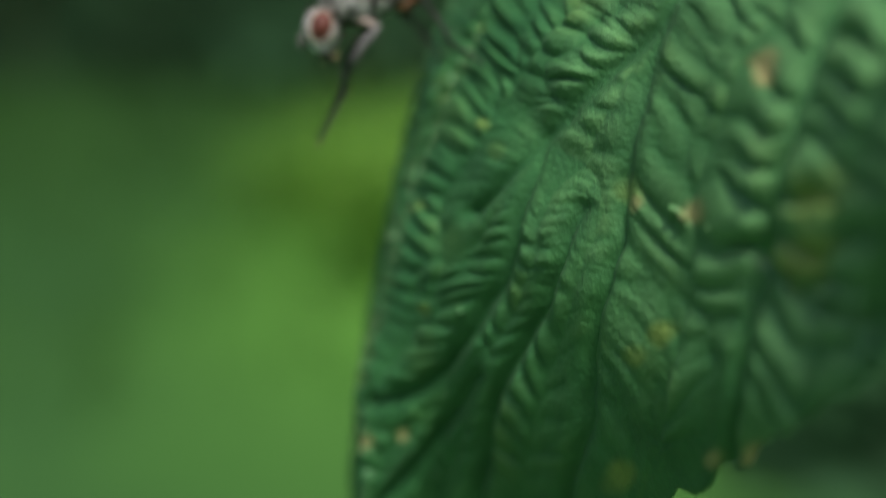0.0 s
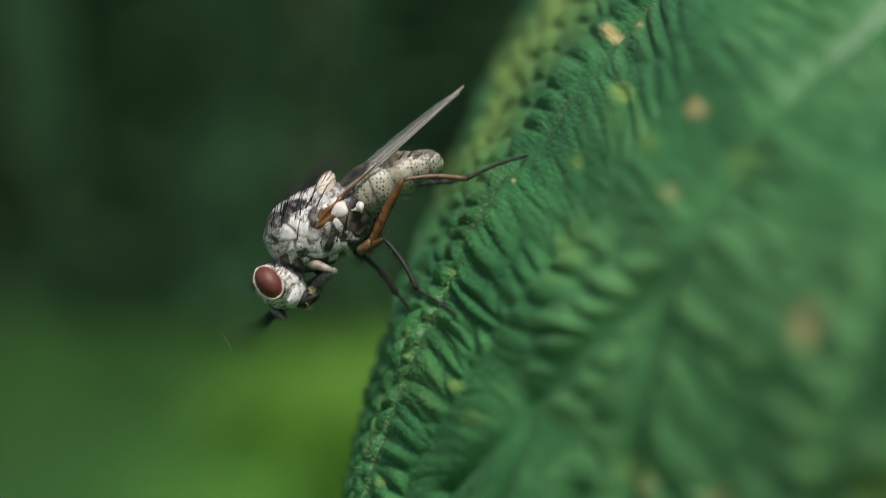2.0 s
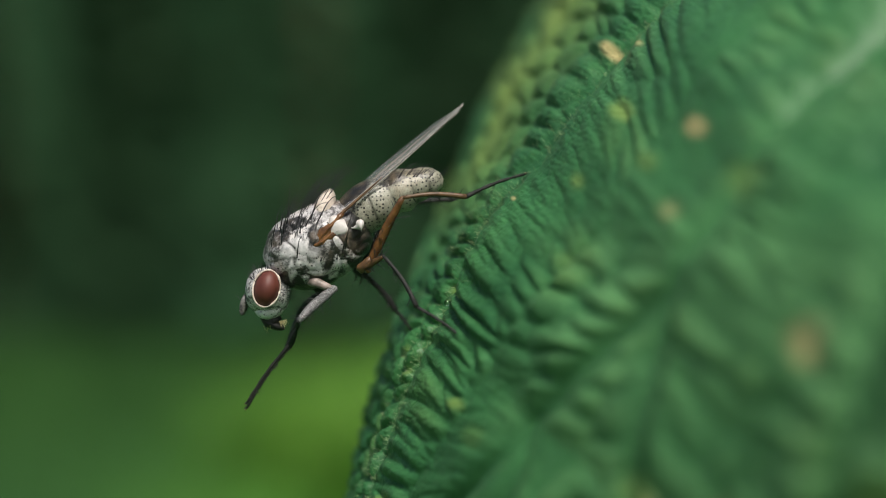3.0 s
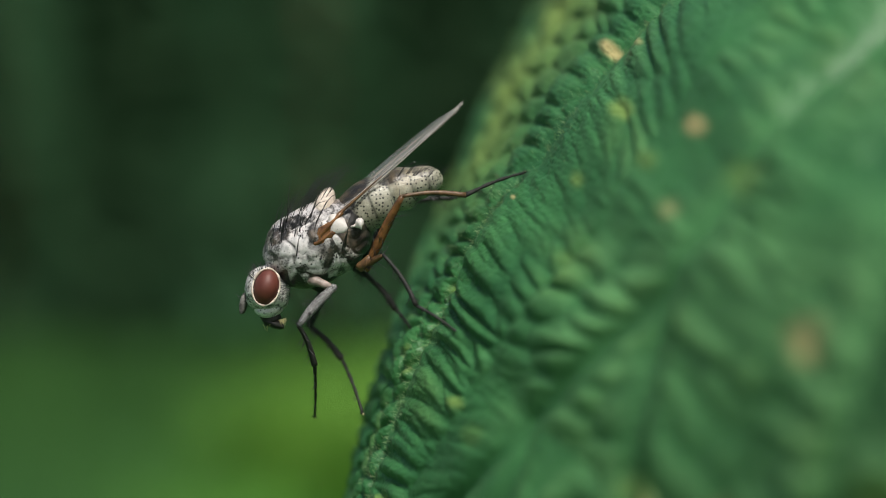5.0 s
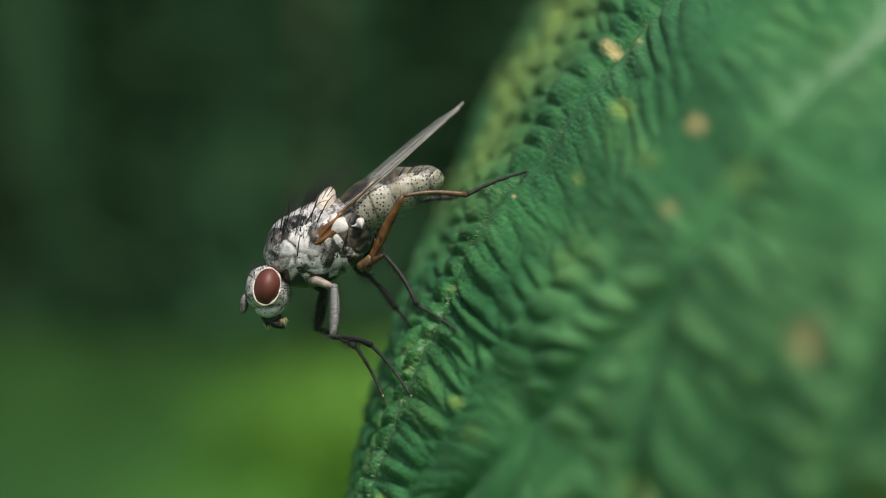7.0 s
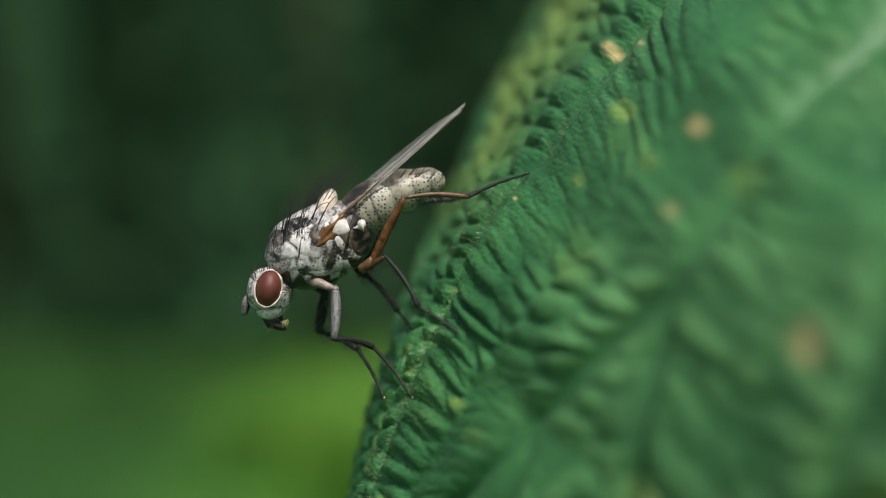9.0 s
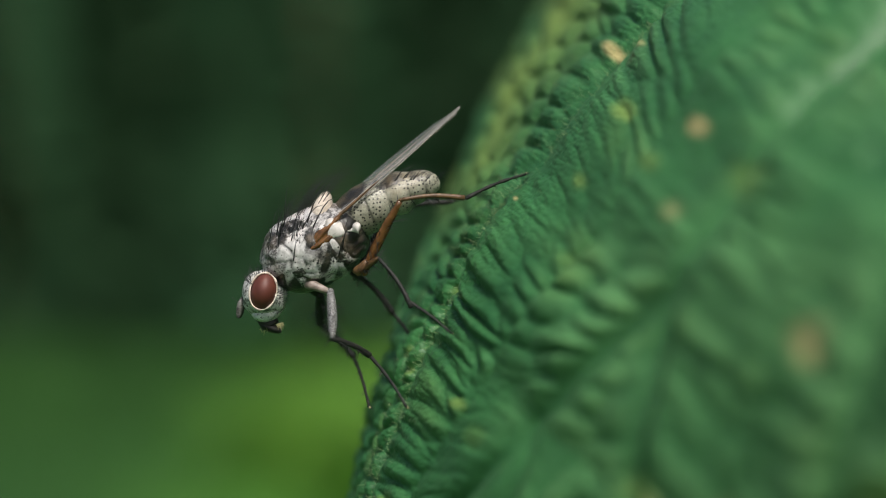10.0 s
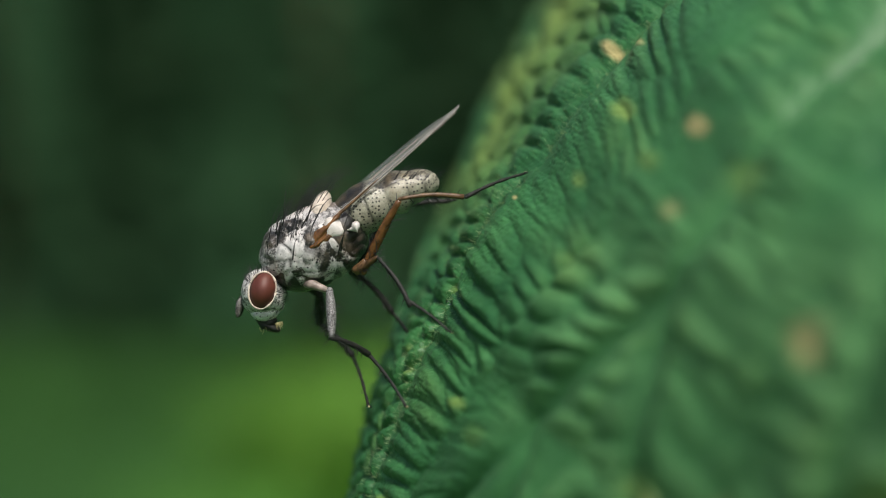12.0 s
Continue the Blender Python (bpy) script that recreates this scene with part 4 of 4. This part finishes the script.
def segment(name, a, b, r, kind, material, parent, rng):
    """One leg segment along its own z axis, from its joint at the origin."""
    L = (Vector(b) - Vector(a)).length
    k = 12
    if kind == "femur":
        prof = [0.55 + 0.5 * math.sin(math.pi * min(1, i / k * 0.95 + 0.08)) ** 0.8 for i in range(k + 1)]
    elif kind == "tibia":
        prof = [0.8 + 0.35 * i / k for i in range(k + 1)]
    else:
        prof = [(1.05 - 0.35 * i / k) * (0.72 if i % 3 == 0 and 0 < i < k else 1.0) for i in range(k + 1)]
    bow = 0.05 * L if kind == "tibia" else 0.03 * L
    path = [Vector((0, bow * math.sin(math.pi * i / k), L * i / k)) for i in range(k + 1)]
    shapes = [tube(path, [r * p for p in prof], 10), ball((0, 0, 0), (r * 0.85,) * 3, (0, 0, 0), 8, 10)]
    if kind == "tarsus":
        shapes.append(tube([path[-1], path[-1] + Vector((0.05, 0.02, 0.06)), path[-1] + Vector((0.1, 0.0, 0.05))], [r * 0.6, r * 0.45, r * 0.15], 6))
        shapes.append(tube([path[-1], path[-1] + Vector((-0.05, 0.02, 0.06)), path[-1] + Vector((-0.1, 0.0, 0.05))], [r * 0.6, r * 0.45, r * 0.15], 6))
    ob = part(name, join(*shapes), material, parent)
    if kind == "tarsus":
        part("foot_pad", ball(tuple(path[-1] + Vector((0, 0.01, 0.05))), (r * 0.6, r * 0.5, r * 0.8), (0, 0, 0), 8, 12), GOLD, ob, "small yellowish foot pad")
    n = {"femur": 36, "tibia": 16, "tarsus": 9}[kind]
    ln = {"femur": 0.36, "tibia": 0.26, "tarsus": 0.09}[kind]
    tagged(part("bristles", thorns((0, 0, 0), (0, 0, L), n, ln + r, rng), BLACK, ob), kind="stuff")
    return ob


def along(a, b):
    """The pose at joint a of a segment that points to b, in metres."""
    a, b = Vector(a) * MM, Vector(b) * MM
    d = (b - a).normalized()
    y = Vector((0.3, 0.1, 1)) if abs(d.z) < 0.9 else Vector((1, 0.1, 0.2))
    x = y.cross(d).normalized()
    y = d.cross(x)
    m = Matrix((x, y, d)).transposed().to_4x4()
    m.translation = a
    return m


def rigid_leg(thing, name, joints, mats, radii, rng):
    for kind, mat, r, a, b in zip(("femur", "tibia", "tarsus"), mats, radii, joints, joints[1:]):
        ob = segment(f"{name}_{kind}", a, b, r, kind, mat, thing, rng)
        ob.matrix_local = along(a, b)


def keyed_leg(thing, name, hip, tables, mats, radii, rng):
    """A leg whose segments are keyed; returns [(object, rows)]."""
    knee, ankle, tip = tables
    out = []
    for kind, mat, r, a, b in zip(("femur", "tibia", "tarsus"), mats, radii, (None, knee, ankle), (knee, ankle, tip)):
        a0 = hip if a is None else a[0][1:]
        ob = segment(f"{name}_{kind}", a0, b[0][1:], r, kind, mat, thing, rng)
        rows = [(row[0], along(hip if a is None else a[i][1:], row[1:])) for i, row in enumerate(b)]
        out.append((ob, rows))
    return out


def footing(k0, a0, t0, k1, a1, t1):
    """Joint tables of a leg that keeps its foot in place while the body shifts."""
    return [[(0, *u), (9.5, *u), (9.7, *v), (12, *v)] for u, v in ((k0, k1), (a0, a1), (t0, t1))]


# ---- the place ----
def bright_patch(k, x, y, rx, ry):
    """How far a spot of the ground lies in a bright patch painted into the colour to fit the view, with a ragged edge.
    """
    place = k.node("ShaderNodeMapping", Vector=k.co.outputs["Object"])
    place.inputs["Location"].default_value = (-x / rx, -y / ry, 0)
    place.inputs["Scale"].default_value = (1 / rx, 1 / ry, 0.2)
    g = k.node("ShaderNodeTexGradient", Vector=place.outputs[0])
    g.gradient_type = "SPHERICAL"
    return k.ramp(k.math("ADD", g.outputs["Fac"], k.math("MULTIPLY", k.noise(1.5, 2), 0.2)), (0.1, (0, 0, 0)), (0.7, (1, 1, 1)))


def lawn():
    k = Mat("grass_ground", rough=0.8, spec=0.2)
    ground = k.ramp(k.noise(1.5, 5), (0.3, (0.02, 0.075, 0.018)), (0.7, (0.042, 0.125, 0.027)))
    vivid = k.ramp(k.noise(2.5, 5), (0.3, (0.07, 0.215, 0.025)), (0.7, (0.1, 0.27, 0.038)))
    # brightness painted into the ground's colour, placed to suit the camera's view
    k.color(k.mix(bright_patch(k, 0.0, 3.5, 0.8, 2.3), ground, vivid))
    n = 60
    pts, faces = [], []
    for i in range(n + 1):
        for j in range(n + 1):
            u, v = i / n * 2 - 1, j / n * 2 - 1
            x, y = 400 * u * abs(u) ** 2, 400 * v * abs(v) ** 2
            pts.append(Vector((x, y, 0.03 * noise.noise(Vector((x, y, 0)) * 0.7))) * 1000)
    for i in range(n):
        for j in range(n):
            a = i * (n + 1) + j
            faces.append((a, a + n + 1, a + n + 2, a + 1))
    me = bpy.data.meshes.new("ground")
    me.from_pydata([tuple(p * MM) for p in pts], [], faces)
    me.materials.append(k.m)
    tagged(new("ground", me), "bright green lawn", "ground", kind="structure")


def leaf_cloud(count, place, size, seed):
    """Many small pointed leaves as one set of faces, in metres."""
    rng = random.Random(seed)
    pts, faces = [], []
    for _ in range(count):
        c = Vector(place(rng))
        s = size * rng.uniform(0.6, 1.3)
        m = Euler((rng.uniform(-0.9, 0.9), rng.uniform(-0.9, 0.9), rng.uniform(0, 6.28))).to_matrix()
        k = len(pts)
        for v in ((0, -1, 0), (0.42, -0.1, 0.12), (0, 1, 0), (-0.42, -0.1, 0.12)):
            pts.append(c + m @ (Vector(v) * s))
        faces.append((k, k + 1, k + 2))
        faces.append((k, k + 2, k + 3))
    return pts, faces


def shrub(x, y, h, r, count, material, label, group, seed):
    thing = tagged(new("shrub"), label, "shrub", group)
    thing.location = (x, y, 0)
    part("trunk", tube([(0, 0, -50), (30, 20, h * 250), (-20, 40, h * 600), (10, 0, h * 900)], [60 * r, 45 * r, 30 * r, 8 * r]), BROWNLEG, thing)

    def place(g):
        z = g.uniform(0.01, 1) ** 0.8
        w = g.uniform(0, 6.283)
        rad = r * (0.95 + 0.2 * math.sin(3 * w + seed)) * (1.0 - 0.55 * z ** 3) * g.uniform(0.2, 1) ** 0.4
        return (math.cos(w) * rad, math.sin(w) * rad * 0.8, z * h)
    pts, faces = leaf_cloud(count, place, 0.085, 20 + seed)
    me = bpy.data.meshes.new("crown")
    me.from_pydata([tuple(p) for p in pts], [], faces)
    me.materials.append(material)
    crown = tagged(new("crown", me), kind="stuff")
    crown.parent = thing


def hedge():
    k = Mat("hedge_leaf", rough=0.65, spec=0.15)
    k.color(k.ramp(k.noise(2.0, 3), (0.3, (0.018, 0.049, 0.019)), (0.7, (0.039, 0.096, 0.039))))
    g = random.Random(1)
    for i in range(10):
        shrub(-6.3 + 1.4 * i + g.uniform(-0.2, 0.2), 7.4 + g.uniform(-0.3, 0.5), 3.8 + g.uniform(-0.3, 0.5), 1.1, 5200, k.m,
              "dense dark green shrub in the blurred distance", "shrubs behind the lawn", i)
    # wooded rise that closes the view behind the shrubs
    w = Mat("dark_wood", rough=0.9, spec=0.05)
    w.color(w.ramp(w.noise(0.8, 5), (0.3, (0.021, 0.06, 0.026)), (0.7, (0.043, 0.117, 0.053))))
    pts, faces = [], []
    for i in range(41):
        for j in range(13):
            x, z = -30 + 1.5 * i, -0.5 + 0.75 * j
            pts.append((x, 10.5 + 0.35 * z + 1.2 * noise.noise(Vector((x * 0.4, z * 0.5, 3))), z))
    for i in range(40):
        for j in range(12):
            a = i * 13 + j
            faces.append((a, a + 13, a + 14, a + 1))
    me = bpy.data.meshes.new("backdrop")
    me.from_pydata(pts, [], faces)
    me.materials.append(w.m)
    me.shade_smooth()
    tagged(new("backdrop", me), "dark wooded rise", "backdrop", kind="structure")


def plants_beside():
    """Lower, mid-green bushes at both sides of the bright lawn."""
    k = Mat("bush_leaf", rough=0.6, spec=0.2)
    k.color(k.ramp(k.noise(2.0, 3), (0.3, (0.024, 0.08, 0.03)), (0.7, (0.045, 0.13, 0.05))))
    shrub(1.15, 3.0, 0.42, 0.75, 2500, k.m, "low green bush at the lawn's edge", "bushes beside the lawn", 32)
    shrub(0.75, 2.0, 0.3, 0.5, 2000, k.m, "low green bush at the lawn's edge", "bushes beside the lawn", 33)


def meadow():
    """Tall grass between the lawn and the shrubs."""
    k = Mat("tall_grass", rough=0.6, spec=0.2)
    dull = k.ramp(k.noise(1.2, 3), (0.3, (0.022, 0.075, 0.016)), (0.7, (0.04, 0.12, 0.024)))
    vivid = k.ramp(k.noise(1.2, 3), (0.3, (0.07, 0.2, 0.02)), (0.7, (0.11, 0.28, 0.034)))
    # the same painted brightness carried on into the tall grass
    k.color(k.mix(bright_patch(k, 0.06, 4.7, 1.05, 3.0), dull, vivid))
    g = random.Random(8)
    pts, faces = [], []
    for _ in range(14000):
        x, y = g.uniform(-4, 4), 2.0 + 5.0 * g.uniform(0, 1) ** 0.8
        h = g.uniform(0.04, 0.12) + 0.06 * max(0, y - 4)
        w = g.uniform(0, 6.283)
        d = Vector((math.cos(w), math.sin(w), 0))
        lean = Vector((g.uniform(-0.5, 0.5), g.uniform(-0.5, 0.5), 0)) * h
        b = Vector((x, y, -0.02))
        n = len(pts)
        pts += [b - d * 0.008, b + d * 0.008, b + lean * 0.4 + Vector((0, 0, h * 0.6)) + d * 0.006, b + lean + Vector((0, 0, h))]
        faces += [(n, n + 1, n + 2), (n, n + 2, n + 3)]
    me = bpy.data.meshes.new("tall_grass")
    me.from_pydata([tuple(p) for p in pts], [], faces)
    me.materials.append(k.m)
    tagged(new("tall_grass", me), "tall green grass, out of focus", "grass", kind="stuff")


def grass_tufts():
    """Bright young tussocks standing behind the leaf, far out of focus."""
    k = Mat("young_grass", rough=0.6, spec=0.2)
    k.color(k.ramp(k.noise(4, 3), (0.3, (0.115, 0.27, 0.035)), (0.7, (0.175, 0.37, 0.055))))
    for n, (x, y, h, r) in enumerate(((-0.08, 3.0, 0.46, 0.25), (0.22, 3.3, 0.54, 0.3), (-0.36, 3.9, 0.36, 0.28), (0.55, 3.6, 0.5, 0.3), (-0.05, 4.3, 0.42, 0.34))):
        g = random.Random(60 + n)
        pts, faces = [], []
        for _ in range(260):
            w, d = g.uniform(0, 6.283), r * math.sqrt(g.uniform(0, 1))
            b = Vector((math.cos(w) * d * 0.5, math.sin(w) * d * 0.5, -0.03))
            tip = Vector((math.cos(w) * d * g.uniform(0.8, 1.6), math.sin(w) * d, h * g.uniform(0.45, 1.05) * (1 - 0.4 * d / r)))
            side = Vector((-math.sin(w), math.cos(w), 0)) * 0.008
            mid = b.lerp(tip, 0.6) + Vector((0, 0, 0.12 * h))
            m = len(pts)
            pts += [b - side, b + side, mid + side * 0.8, mid - side * 0.8, tip]
            faces += [(m, m + 1, m + 2, m + 3), (m + 3, m + 2, m + 4)]
        me = bpy.data.meshes.new("grass_tussock")
        me.from_pydata([tuple(q) for q in pts], [], faces)
        me.materials.append(k.m)
        tuft = tagged(new("grass_tussock", me), "bright green tussock of young grass, out of focus", "grass", "tussocks on the lawn", "stuff")
        tuft.location = (x, y, 0)


lawn()
hedge()
meadow()
plants_beside()
grass_tufts()
leaf()
dew_drop(-1.22, 0.12, 0.09)
the_fly = fly()
leg_rng = random.Random(3)
NEAR_LEG = keyed_leg(the_fly, "front", NEAR_HIP, (NEAR_KNEE, NEAR_ANKLE, NEAR_TIP), (GREYLEG, DARKLEG, DARKLEG), (0.145, 0.085, 0.055), leg_rng)
FAR_LEG = keyed_leg(the_fly, "front", FAR_HIP, (FAR_KNEE, FAR_ANKLE, FAR_TIP), (DARKLEG, DARKLEG, DARKLEG), (0.16, 0.09, 0.06), leg_rng)
HIND_LEG = keyed_leg(the_fly, "hind", (-2.19, -0.6, -0.57), footing((-1.16, -1.3, 1.48), (0.66, -1, 1.52), (2.4, 0.25, 2.23), (-1.11, -1.3, 1.5), (0.78, -1, 1.57), (2.55, 0.25, 2.32)),
                     (AMBER, BROWNLEG, DARKLEG), (0.14, 0.07, 0.06), leg_rng)
MIDDLE_LEG = keyed_leg(the_fly, "middle", (-2.36, -0.55, -0.61), footing((-1.7, -1.1, -0.19), (-0.75, -1.6, -1.62), (0.52, -2.1, -2.45), (-1.76, -1.1, -0.16), (-0.94, -1.6, -1.34), (0.51, -2.1, -2.39)),
                       (BROWNLEG, DARKLEG, DARKLEG), (0.095, 0.065, 0.05), leg_rng)
part("coxa", tube(spline([(-3.92, -0.5, -0.87), (-3.63, -0.68, -0.96), (-3.16, -0.75, -1.14)], 8), [0.11, 0.14, 0.16, 0.16, 0.15, 0.13, 0.12, 0.1, 0.07], 12), PINK, the_fly, "pinkish ivory leg base")
part("coxa", tube(spline([(-4, 0.4, -0.89), (-3.75, 0.45, -1.07), (-3.55, 0.45, -1.29)], 8), [0.13, 0.18, 0.2, 0.19, 0.17, 0.16, 0.14, 0.12, 0.08], 12), DARKLEG, the_fly)
HEAD = next(o for o in the_fly.children if o.name.startswith("head"))


def motions():
    """The fly wipes its head and forelegs, sets them down on the leaf and shifts its weight."""
    c = HEAD.location.copy()

    def turned(pitch, yaw, roll=0, dx=0.0, dz=0.0):
        return Matrix.Translation(c + Vector((dx, 0, dz)) * MM) @ pose(0, 0, 0, roll, pitch, yaw)
    rest = turned(0, 0)
    walk(HEAD, [(0, rest), (1.8, rest), (1.9, turned(-25, -5, 0, 0.12, -0.1)), (2.0, turned(-55, -15, 0, 0.35, -0.36)), (2.1, turned(-48, -42, 0, 0.25, -0.28)),
                (2.2, turned(-25, -58, 0, 0.2, -0.1)), (2.3, turned(-16, -58, 0, 0.18, -0.05)), (2.5, turned(-15, -57, 0, 0.18, -0.05)), (2.6, turned(0, -6)), (2.7, rest), (12, rest)])
    for ob, rows in NEAR_LEG + FAR_LEG + HIND_LEG + MIDDLE_LEG:
        walk(ob, rows)
    stand = Matrix.Translation((0, 0, HEIGHT))
    shifted = Matrix.Translation((-0.00016, 0, HEIGHT - 0.00008))
    walk(the_fly, [(0, stand), (9.5, stand), (9.7, shifted), (12, shifted)])


motions()
